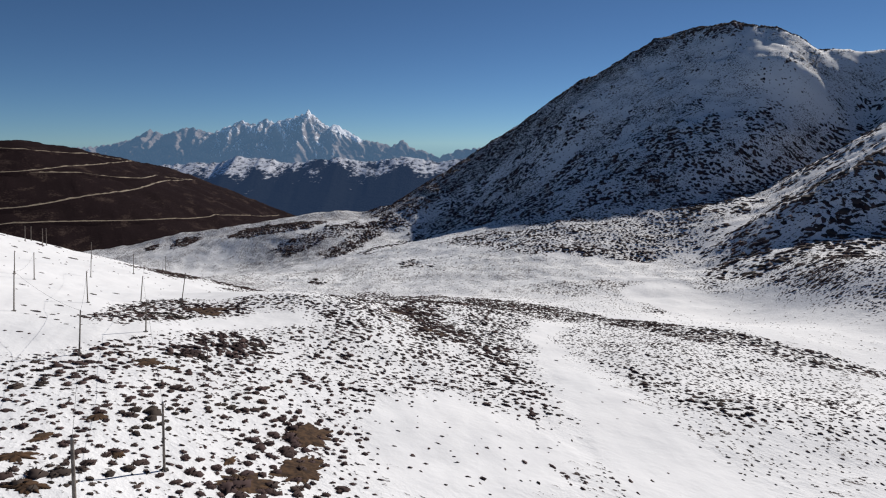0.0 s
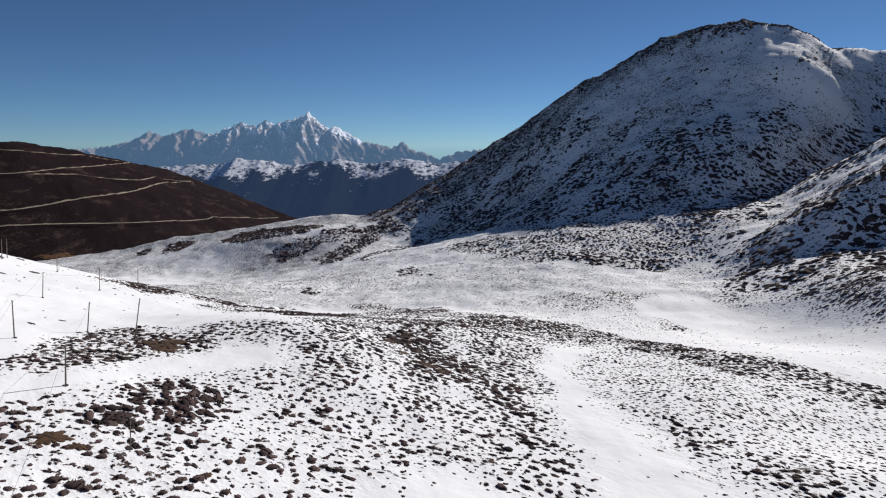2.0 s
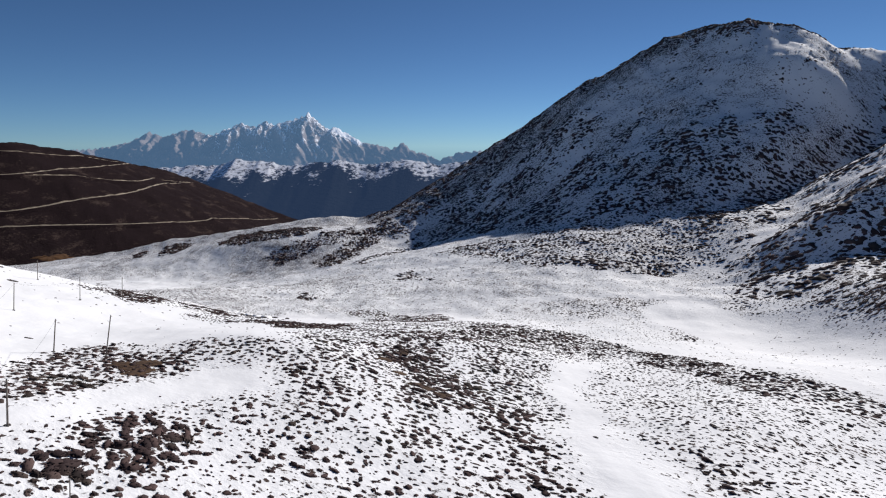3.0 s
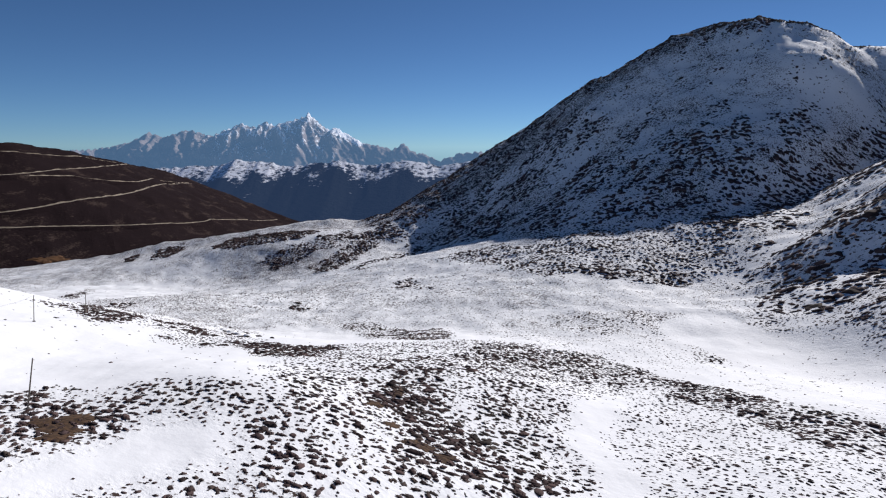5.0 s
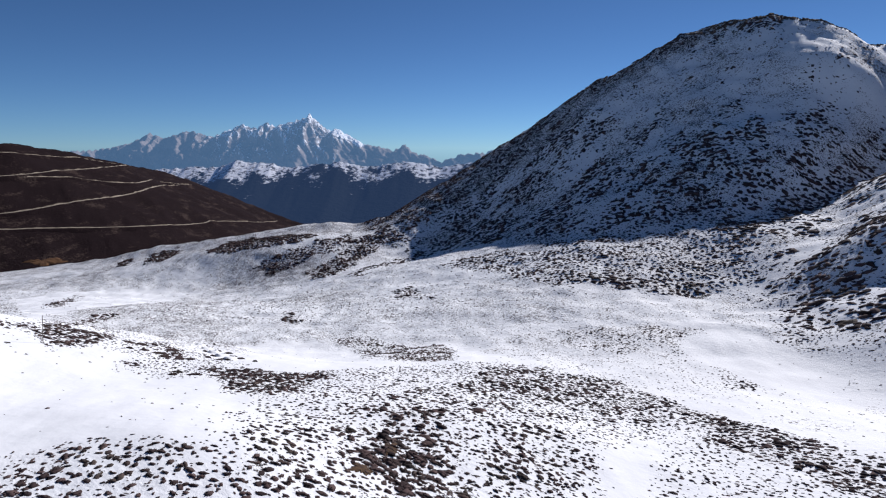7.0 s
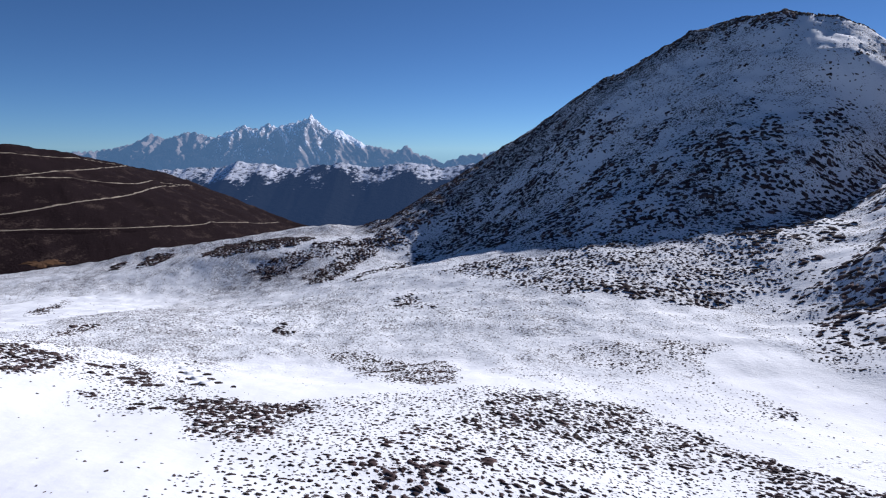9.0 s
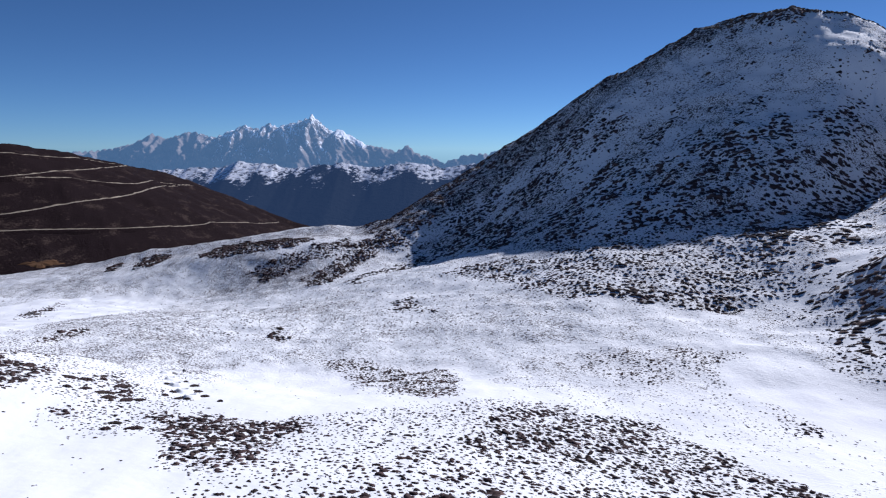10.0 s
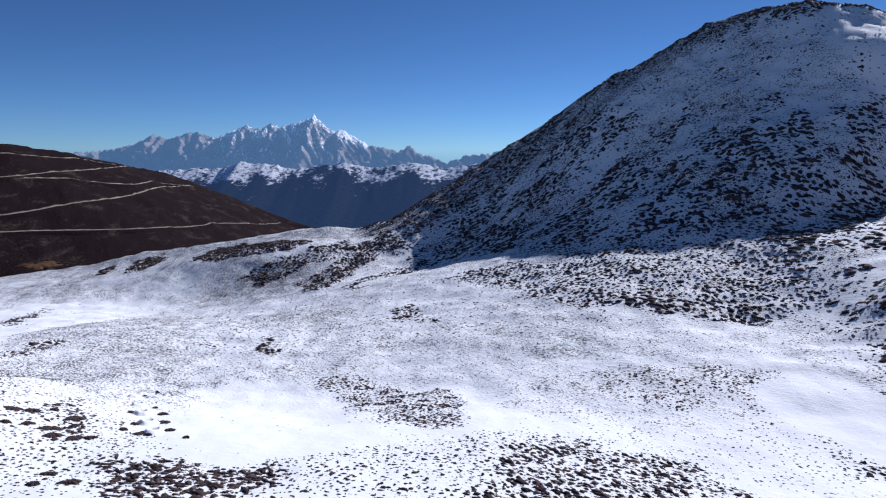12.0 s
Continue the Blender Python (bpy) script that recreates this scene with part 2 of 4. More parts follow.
def distant(name, rock, size, stretch, low, high, haze_glow):
    """Far slopes of rock or forest with patchy snow (attribute snow); the blue haze of distance is painted on them as
    an even glow.
    """
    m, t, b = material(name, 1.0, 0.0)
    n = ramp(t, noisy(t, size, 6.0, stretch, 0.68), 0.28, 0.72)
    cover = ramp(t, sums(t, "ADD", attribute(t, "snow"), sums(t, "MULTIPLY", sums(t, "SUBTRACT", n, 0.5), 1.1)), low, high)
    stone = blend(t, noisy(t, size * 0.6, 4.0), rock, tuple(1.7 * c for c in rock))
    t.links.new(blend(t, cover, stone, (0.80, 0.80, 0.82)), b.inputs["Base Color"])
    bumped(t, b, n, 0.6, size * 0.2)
    # even blue emission over the whole slope in place of haze
    b.inputs["Emission Color"].default_value, b.inputs["Emission Strength"].default_value = (*haze_glow, 1), 1.0
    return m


WIND = -40.0  # heading along which the drifts and the heath lie
SNOW = snowy_ground()
HEATH = scrub_slope()
# last colour of each: the distance haze, painted as emission
FAR_ROCK = distant("rock_haze_glow", (0.15, 0.125, 0.115), 22, (1.0, 1.0, 0.5), 0.45, 0.8, (0.055, 0.108, 0.185))
FOREST = distant("forest_haze_glow", (0.010, 0.0115, 0.0125), 24, (0.8, 0.8, 1.2), 0.36, 0.86, (0.016, 0.031, 0.068))


# ---- plant cover ----
# where plants grow and where the snow lies unbroken: share of the ground covered, width of the fading edge, outline of (x, y)
COVER_FLOOR = [
    (0.06, 8, [(-100, 202), (-155, 321), (-140, 440), (-2, 304), (57, 266), (119, 277), (116, 227), (102, 207), (50, 185), (13, 198), (-38, 272), (-77, 231), (-86, 183)]),
    (0.003, 4, [(-290, 449), (-287, 500), (-231, 512), (-182, 493), (-195, 444), (-188, 360), (-160, 279)]),
    (0.003, 3, [(-71, 257), (-62, 267), (-44, 264), (-30, 246), (-12, 201), (-27, 187), (-38, 181), (-47, 191)]),
    (0.003, 4, [(-68, 159), (-60, 167), (-44, 163), (-29, 147), (-30, 137), (-32, 125), (-42, 126)]),
]
COVER_FLOOR_MORE = [
    (0.003, 3, [(1, 252), (10, 256), (12, 228), (23, 221), (27, 209), (14, 212), (4, 201), (-10, 173), (-21, 161), (-26, 155), (-23, 169), (-8, 186), (4, 216)]),
    (0.003, 4, [(21, 272), (56, 263), (94, 264), (100, 243), (107, 215), (87, 187), (78, 204), (70, 215), (74, 260), (38, 262)]),
]
COVER_SLOPE = [
    (0.2, 4, [(23, 127), (42, 156), (52, 126), (68, 111), (76, 97), (50, 63), (34, 65), (30, 73), (27, 86), (23, 105)]),
    (0.6, 1.6, [(-1, 193), (23, 201), (42, 200), (48, 179), (61, 151), (76, 125), (87, 112), (82, 105), (68, 111), (52, 128), (36, 168), (11, 147)]),
    (0.52, 2, [(29, 97), (33, 90), (36, 83), (41, 75), (43, 68), (36, 69), (31, 75), (28, 80)]),
    (0.32, 2, [(41, 74), (45, 70), (53, 67), (52, 65), (44, 65), (39, 69)]),
    (0.07, 4, [(24, 74), (34, 65), (50, 63), (43, 53), (29, 50), (27, 63)]),
]
COVER_SLOPE_MORE = [
    (0.75, 1.6, [(48, 171), (56, 161), (54, 156), (45, 158)]),
    (0.58, 2.5, [(53, 152), (62, 153), (58, 137), (62, 131), (63, 121), (54, 118), (51, 124), (51, 141)]),
]
COVER_KNOLL = [
    (0.27, 3, [(-42, 54), (-42, 59), (-41, 68), (-35, 83), (-21, 96), (-9, 115), (2, 104), (8, 91), (11, 76), (13, 64), (7, 63), (0, 72), (-8, 65), (-8, 52), (-4, 41), (-26, 32)]),
    (0.02, 2.5, [(-8, 62), (1, 71), (9, 60), (16, 56), (12, 50), (5, 44), (-3, 42), (-7, 50)]),
    (0.66, 2, [(-34, 66), (-35, 71), (-35, 77), (-32, 84), (-25, 84), (-21, 76), (-24, 71), (-27, 67), (-30, 65)]),
    (0.42, 2.5, [(-39, 50), (-44, 56), (-42, 62), (-39, 71), (-33, 60), (-34, 52)]),
    (0.5, 2, [(-28, 35), (-26, 36), (-24, 36), (-22, 33), (-26, 32)]),
]
COVER_KNOLL_MORE = [
    (0.5, 2.5, [(-13, 138), (-3, 135), (8, 117), (14, 94), (13, 77), (14, 65), (11, 67), (8, 80), (2, 98), (-5, 107)]),
]
COVER_BANK = [
    (0.45, 2, [(-17, 55), (-8, 55), (-7, 43), (-10, 36), (-18, 36)]),
    (0.003, 2, [(-44, 57), (-57, 74), (-47, 74), (-39, 83), (-34, 101), (-23, 107), (-22, 100), (-33, 88), (-39, 74), (-43, 64)]),
    (0.003, 3, [(-118, 157), (-112, 170), (-94, 167), (-79, 169), (-65, 176), (-26, 118), (-24, 110), (-39, 111), (-58, 114), (-57, 93), (-59, 77)]),
    (0.55, 1.6, [(-50, 80), (-54, 92), (-56, 110), (-51, 116), (-38, 107), (-35, 104), (-41, 88), (-44, 78)]),
    (0.85, 0.8, [(11, 51), (13, 51), (14, 49), (12, 48)]),
    (0.3, 1.5, [(16, 52), (19, 49), (17, 47), (15, 48)]),
]
COVER_BANK_MORE = [
    (0.34, 1.5, [(-50, 117), (-38, 117), (-29, 117), (-21, 118), (-17, 115), (-18, 107), (-40, 106)]),
    (0.4, 2.5, [(-54, 110), (-42, 114), (-26, 113), (-20, 112), (-24, 108), (-40, 109), (-50, 105)]),
]
COVER_DOME = [
    (0.2, 4, [(-31, 182), (2, 202), (18, 208), (44, 183), (45, 158), (21, 141), (-9, 140), (-22, 117), (-26, 115)]),
    (0.4, 4, [(-21, 132), (-16, 148), (1, 162), (22, 145), (17, 122), (18, 110), (17, 102), (-14, 91), (-19, 99), (-24, 106)]),
    (0.62, 3, [(-14, 124), (-10, 141), (0, 156), (1, 126), (6, 114), (14, 106), (13, 101), (3, 97), (-2, 107), (-8, 113)]),
    (0.6, 2.5, [(5, 192), (18, 207), (32, 195), (43, 182), (45, 167), (37, 158), (26, 167), (12, 172), (1, 161)]),
]
COVER_DOME_MORE = [
    (0.36, 4, [(0, 179), (13, 195), (26, 203), (37, 197), (43, 180), (44, 171), (35, 161), (7, 138), (-14, 132), (-19, 134), (-15, 147), (-9, 164)]),
    (0.52, 2.5, [(21, 201), (37, 196), (42, 182), (45, 171), (36, 162), (30, 177), (21, 187)]),
]
COVER_LEFT = [
    (0.5, 4, [(-227, 388), (-248, 432), (-269, 484), (-247, 447), (-224, 395), (-218, 376)]),
    (0.22, 4, [(-100, 202), (-138, 277), (-78, 203), (-78, 221), (-45, 184), (-46, 167), (-65, 169), (-64, 181), (-78, 187), (-82, 178)]),
    (0.75, 2.5, [(-102, 205), (-99, 211), (-80, 193), (-78, 181), (-82, 178)]),
    (0.55, 3, [(-78, 214), (-73, 212), (-62, 193), (-71, 194)]),
    (0.58, 3, [(-54, 183), (-43, 182), (-34, 178), (-26, 184), (-22, 174), (-30, 164), (-29, 153), (-32, 151), (-43, 164)]),
    (0.5, 2, [(-68, 174), (-65, 177), (-61, 171), (-64, 169)]),
    (0.6, 2, [(-104, 190), (-101, 194), (-92, 204), (-84, 208), (-78, 198), (-87, 181)]),
]
COVER_LEFT_MORE = [
    (0.55, 2.5, [(-55, 186), (-41, 178), (-25, 176), (-25, 153), (-30, 146), (-41, 161)]),
]
COVER_FLOOR_PATCHES = [
    (0.6, 2.5, [(-44, 272), (-27, 268), (-2, 253), (3, 238), (1, 210), (-14, 219), (-30, 249)]),
    (0.6, 2, [(11, 201), (17, 209), (27, 205), (26, 201), (13, 196)]),
    (0.42, 3, [(66, 257), (86, 255), (85, 249), (72, 239), (68, 226), (62, 230), (65, 242)]),
    (0.48, 2, [(74, 212), (77, 208), (75, 197), (66, 190), (70, 203)]),
    (0.3, 3, [(38, 260), (64, 253), (64, 238), (50, 230), (37, 242)]),
    (0.9, 1.5, [(-76, 323), (-70, 326), (-62, 296), (-67, 296)]),
    (0.6, 2, [(-26, 361), (-19, 368), (-7, 328), (-22, 330)]),
]
COVER_FLOOR_PATCHES_MORE = [
    (0.85, 2, [(-143, 280), (-147, 300), (-145, 313), (-138, 303), (-136, 284), (-139, 274)]),
]
COVER_GULLY = [
    (0.003, 2, [(18, 123), (23, 139), (32, 145), (21, 116), (19, 91), (24, 76), (27, 65), (31, 53), (29, 50), (17, 47), (16, 58), (16, 73), (16, 90)]),
    (0.003, 2, [(21, 135), (32, 146), (24, 129), (21, 117), (23, 106), (22, 103), (18, 102), (18, 116)]),
]
COVER_SADDLE = [
    (0.96, 2, [(-209, 578), (-206, 624), (-151, 614), (-113, 585), (-127, 562), (-165, 563), (-183, 560)]),
    (0.95, 2, [(-264, 574), (-282, 623), (-278, 636), (-262, 634), (-252, 613), (-246, 576), (-251, 571)]),
    (0.9, 1.5, [(-290, 575), (-309, 619), (-304, 625), (-294, 609), (-283, 576)]),
    (0.7, 3, [(-106, 495), (-88, 525), (-75, 571), (-46, 598), (-29, 601), (-43, 568), (-62, 527), (-76, 484), (-87, 464)]),
    (0.62, 3, [(-155, 531), (-116, 556), (-84, 585), (-74, 552), (-102, 530), (-131, 508)]),
    (0.45, 3, [(-70, 453), (-39, 517), (-5, 526), (-13, 499), (-46, 431)]),
]
COVER_FOOT = [
    (0.5, 4, [(56, 408), (85, 400), (112, 388), (145, 380), (138, 356), (105, 364), (80, 374), (56, 388)]),
    (0.46, 4, [(-8, 427), (28, 415), (85, 364), (162, 356), (134, 305), (109, 298), (69, 306), (39, 329), (29, 359), (-4, 403)]),
    (0.75, 2.5, [(28, 349), (52, 333), (95, 317), (112, 305), (104, 295), (78, 299), (49, 319)]),
    (0.8, 2, [(-1, 424), (28, 404), (32, 384), (2, 398)]),
    (0.03, 2.5, [(-56, 458), (-5, 510), (37, 437), (42, 424), (28, 412), (-4, 406), (-44, 415)]),
    (0.62, 4, [(44, 432), (60, 440), (110, 415), (140, 395), (120, 380), (75, 392), (45, 415)]),
]
COVER_SPUR = [
    (0.42, 4, [(211, 286), (189, 253), (140, 170), (117, 150), (114, 168), (119, 201), (120, 232), (122, 266), (144, 296)]),
    (0.7, 4, [(183, 324), (155, 307), (138, 297), (136, 273), (128, 245)]),
    (0.4, 3, [(127, 295), (137, 295), (128, 245), (112, 221), (105, 230), (102, 241), (115, 257)]),
    (0.68, 3, [(225, 323), (183, 322), (143, 301), (122, 268), (122, 222), (119, 172)]),
    (0.04, 2, [(122, 298), (142, 308), (164, 318), (188, 331), (179, 319), (157, 307), (136, 296), (123, 288)]),
    (0.04, 2, [(139, 310), (197, 356), (231, 333), (223, 322), (186, 325), (143, 301)]),
]
COVER = COVER_FLOOR + COVER_FLOOR_MORE + COVER_SLOPE + COVER_SLOPE_MORE + COVER_KNOLL + COVER_KNOLL_MORE + COVER_BANK + COVER_BANK_MORE + COVER_DOME + COVER_DOME_MORE + COVER_LEFT + COVER_LEFT_MORE + COVER_FLOOR_PATCHES + COVER_FLOOR_PATCHES_MORE + COVER_GULLY + COVER_SADDLE + COVER_FOOT + COVER_SPUR


def near_line(x, y, line, half):
    """1 on a line, fading to 0 beyond its half-width."""
    x, y = np.broadcast_arrays(np.asarray(x, float), np.asarray(y, float))
    share, reach = np.zeros(x.shape), 2.6 * half
    lx, ly = [p[0] for p in line], [p[1] for p in line]
    m = (x > min(lx) - reach) & (x < max(lx) + reach) & (y > min(ly) - reach) & (y < max(ly) + reach)
    if not m.any():
        return share
    px, py = x[m], y[m]
    best = np.full(px.shape, 1e9)
    for (ax, ay), (bx, by) in zip(line, line[1:]):
        ux, uy = bx - ax, by - ay
        s = np.clip(((px - ax) * ux + (py - ay) * uy) / (ux * ux + uy * uy), 0, 1)
        best = np.minimum(best, np.hypot(px - ax - s * ux, py - ay - s * uy))
    share[m] = np.exp(-((best / half) ** 2))
    return share


# drifts that lie in gullies of the hill: half-width, line of (x, y)
SNOW_STRIPS = [(3.5, [(226, 369), (238, 359), (256, 358)]), (3, [(186, 399), (194, 412)]), (5, [(80, 560), (62, 555), (45, 568)]),
               (5, [(110, 520), (95, 500), (66, 493), (44, 464), (30, 434)]), (4.5, [(110, 445), (96, 430), (81, 408), (70, 400)]), (5, [(215, 460), (205, 443), (189, 407)]),
               (4, [(168, 400), (158, 375)]), (4.5, [(140, 520), (122, 516), (102, 516), (81, 513)]), (4, [(-22, 573), (-33, 547)])]


def within(x, y, outline, feather):
    """1 inside an outline, 0 outside, fading over a few metres across it."""
    share = np.zeros(np.shape(x))
    ox, oy = [p[0] for p in outline], [p[1] for p in outline]
    m = (x > min(ox) - feather) & (x < max(ox) + feather) & (y > min(oy) - feather) & (y < max(oy) + feather)
    if not m.any():
        return share
    px, py = x[m], y[m]
    best, inside = np.full(px.shape, 1e9), np.zeros(px.shape, bool)
    for (ax, ay), (bx, by) in zip(outline, outline[1:] + outline[:1]):
        ux, uy = bx - ax, by - ay
        s = np.clip(((px - ax) * ux + (py - ay) * uy) / (ux * ux + uy * uy + 1e-9), 0, 1)
        best = np.minimum(best, np.hypot(px - ax - s * ux, py - ay - s * uy))
        if ay != by:
            inside ^= ((ay > py) != (by > py)) & (px < ux * (py - ay) / uy + ax)
    share[m] = step(np.where(inside, best, -best), -feather, feather)
    return share


def wavered(x, y):
    """The place, shifted to and fro by a few metres, so that edges run unevenly."""
    by = np.clip(y / 110, 0.7, 2.2)
    return x + by * (1.6 * fbm(x, y, 14, 3, 120)), y + by * (2.2 * fbm(x, y, 14, 3, 130))


def smoothness(x, y):
    """1 where the snow lies unbroken."""
    x, y = wavered(x, y)
    clear = np.zeros(np.shape(x))
    for share, feather, outline in COVER:
        mask = within(x, y, outline, feather)
        clear = np.maximum(clear, mask) if share < 0.025 else clear * (1 - mask)
    return clear


def step(v, low, high):
    s = np.clip((v - low) / (high - low), 0, 1)
    return s * s * (3 - 2 * s)


def hill_share(x, y):
    """1 on the snowy hill and its spur, 0 on the floor of the pass."""
    return step(is_hill(x, y), -4, 10) * step(y, 190, 215) * (y < 700) * step(x, -95, -50)


def scrub_cover(x, y):
    """Share of the ground under shrubs."""
    x, y = np.asarray(x, float), np.asarray(y, float)
    xs, ys = wavered(x, y)
    hill = hill_share(x, y)
    cover = 0.008 + 0.027 * step(ys, 190, 240)
    up = height(x, y, False)
    run, across = 0.77 * x + 0.64 * y, 0.77 * y - 0.64 * x
    streak = fbm(run * 0.2, across, 24, 3, 150)
    face = (0.1 + 0.8 * (1 - step(up + 10 * fbm(x, y, 45, 3, 140) - 45 * (1 - step(x, 50, 140)), 60, 98))) * np.clip(1.05 + 1.25 * streak, 0.1, 1.6) * (1 - 0.35 * step(x, 165, 225) * step(up, 40, 60))
    cover = cover + hill * (face - cover)
    for share, feather, outline in COVER:
        mask = within(xs, ys, outline, feather)
        cover = np.maximum(cover, share * mask) if share >= 0.3 else cover + mask * (share - cover)
    crest = hill * 0.6 * near_line(x, y, [(40, 640), (97, 650), (148, 638), (183, 626), (222, 606), (262, 566)], 20)
    cover = np.maximum(cover, crest)
    for half, line in SNOW_STRIPS:
        cover = cover * (1 - 0.9 * near_line(xs, ys, line, half))
    return cover


# ---- ground and hills ----
def bare_cover(x, y):
    """How thin the snow lies: 0 unbroken, 1 mostly grass."""
    hill = hill_share(x, y)
    floor = (0.39 + 0.2 * step(-x, 20, 110)) * step(y, 170, 260) * (1 - hill) * (0.85 + 0.5 * fbm(x, y, 70, 3, 90))
    slope = 0.37 * hill * (0.9 + 0.7 * fbm(x, y, 40, 3, 92))
    lit = 0.2 * (1 - step(y, 170, 260)) * step(x + 6 * fbm(x, y, 30, 2, 95), -30, -8)
    near = 0.28 * step(x, -60, -40) * (1 - step(y, 108, 125))
    rim = 0.62 * step(y, 560, 600)
    cover = np.maximum.reduce([floor, slope, lit, near, rim]) * (1 - 0.85 * smoothness(x, y))
    under = scrub_cover(x, y)
    heath = 0.66 * np.clip(under, 0, 0.7) * (1 - hill) * (under > 0.2)
    return np.clip(np.maximum(cover, heath), 0, 1)


bearings = np.radians(np.concatenate([np.arange(-180, -48, 4.0), np.arange(-48, 48, 0.19), np.arange(48, 180, 4.0)]))
reaches = np.concatenate([18 * 1.011 ** np.arange(0, 265), 326.6 * 1.0075 ** np.arange(1, 107), 721.0 * 1.011 ** np.arange(1, 177)])
BX, RY = np.meshgrid(bearings, reaches)
GX, GY = RY * np.sin(BX), RY * np.cos(BX) - 70
GZ = height(GX, GY)
land = np.stack([GX, GY, GZ], -1).reshape(-1, 3)
cols = len(bearings)
ids = np.arange(len(land)).reshape(len(reaches), cols)
ring = np.roll(ids, -1, axis=1)
quads = np.stack([ids[:-1], ring[:-1], ring[1:], ids[1:]], -1).reshape(-1, 4)
quads = quads[:, ::-1]
mid = land[quads].mean(axis=1)
hilly = (is_hill(mid[:, 0], mid[:, 1]) > 8) & (mid[:, 1] < 760) & (mid[:, 0] > -80) & (mid[:, 1] > 195)
browny = (mid[:, 1] > 880) & (mid[:, 0] < 600)
ground = tagged(sheet("ground", land, quads[~hilly & ~browny], SNOW), "snow-covered floor of a mountain pass with dry grass showing through", "ground", kind="structure")
snowy_hill = tagged(sheet("snowy_hill", land, quads[hilly], SNOW), "steep hill with thin snow and dark scrub, mostly in shade", "hill", kind="structure")
heath_hill = tagged(sheet("heath_hill", land, quads[browny], HEATH), "dark brown heath hillside without snow across the valley", "hill", kind="structure")
for part_of in (ground, snowy_hill):
    p = spots(part_of)
    give(part_of, "bare", bare_cover(p[:, 0], p[:, 1]))
    give(part_of, "dusting", np.clip(step(p[:, 1], 170, 260) - hill_share(p[:, 0], p[:, 1]) - (scrub_cover(p[:, 0], p[:, 1]) > 0.25), 0, 1))


# ---- far mountains ----
def far_range(name, crest, depth, foot, lean, rib, rough, spire, skew, mat, seed, steps, label):
    """A mountain wall along a crest of (x, z) points at one distance, with spurs running down slantwise to its foot."""
    cx, cz = np.array([c[0] for c in crest], float), np.array([c[1] for c in crest], float)
    u = np.linspace(cx[0], cx[-1], steps)
    v = np.concatenate([np.linspace(-0.3, 0, 8)[:-1], np.linspace(0, 1, 80) ** 1.3])
    U, V = np.meshgrid(u, v)
    top = np.interp(U, cx, cz)
    top = top + spire * rib * fbm(U, 0 * U, rib * 0.5, 4, seed + 9, True) * (1 - np.clip(np.abs(V) * 4, 0, 1))
    fall = np.abs(V)
    slant = U + skew * (top - foot) * V + 40 * fbm(U, V * 300, 160, 2, seed + 5)
    ribs = fbm(slant, V * 160, rib, 5, seed, True)
    Z = top + (foot - top) * fall + ribs * rough * rib * np.clip(fall * 4, 0, 1) * (1 - 0.7 * fall)
    Y = depth - V * lean * (top - foot) - ribs * rough * rib * np.clip(fall * 4, 0, 1)
    pts = np.stack([U, Y, Z], -1).reshape(-1, 3)
    k = np.arange(len(pts)).reshape(U.shape)
    q = np.stack([k[:-1, :-1], k[1:, :-1], k[1:, 1:], k[:-1, 1:]], -1).reshape(-1, 4)
    ob = sheet(name, pts, q, mat)
    return tagged(ob, label, "mountain", kind="structure"), U.ravel(), Z.ravel(), fall.ravel(), ribs.ravel()


FAR_CREST = [(-3600, -40), (-2818, 13), (-2700, 22), (-2553, 44), (-2419, 78), (-2273, 151), (-2176, 108), (-1975, 168), (-1804, 121), (-1670, 172), (-1559, 219),
             (-1496, 186), (-1372, 227), (-1300, 205), (-1233, 223), (-1145, 249), (-1080, 268), (-1035, 304), (-990, 246), (-909, 176), (-835, 189), (-629, 69),
             (-411, 26), (-314, 69), (-236, 0), (-127, -20), (-40, -69), (114, -8), (223, 0), (376, 26), (900, 60), (3600, 40)]
MID_CREST = [(-3200, -140), (-1885, -96), (-1571, -69), (-1381, -69), (-1274, -28), (-1189, -45), (-1085, -38), (-983, -69), (-844, -55), (-636, -35),
             (-498, -65), (-290, -41), (-204, -35), (-14, -65), (159, -38), (332, -62), (900, -40), (3200, -90)]
snow_peak, fu, fz, ff, fr = far_range("backdrop_snow_range", FAR_CREST, 4750, -170, 1.35, 95, 0.40, 0.17, -0.35, FAR_ROCK, 60, 760, "jagged snow-capped mountain range far off, with blue haze painted as glow")
high = near_line(fu, 0 * fu, [(-1620, 0), (-900, 0)], 260)
give(snow_peak, "snow", np.clip(0.03 + 0.0005 * fz - 0.5 * ff + high * (0.13 + 0.32 * fr) + 0.95 * near_line(fu, fz, [(-835, 190), (-640, 78)], 20), -0.25, 1))
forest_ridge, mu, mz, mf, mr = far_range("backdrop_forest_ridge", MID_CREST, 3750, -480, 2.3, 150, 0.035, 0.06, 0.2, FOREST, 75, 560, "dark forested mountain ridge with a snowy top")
dip = 0.085 + 0.14 * near_line(mu, 0 * mu, [(-1500, 0), (-1100, 0)], 200) + 0.05 * near_line(mu, 0 * mu, [(-480, 0), (160, 0)], 140) + 0.15 * fbm(mu, mf * 900, 170, 5, 88) - 0.05 * mr
give(forest_ridge, "snow", np.clip(0.5 + 4.5 * (dip - mf), -0.4, 0.8))


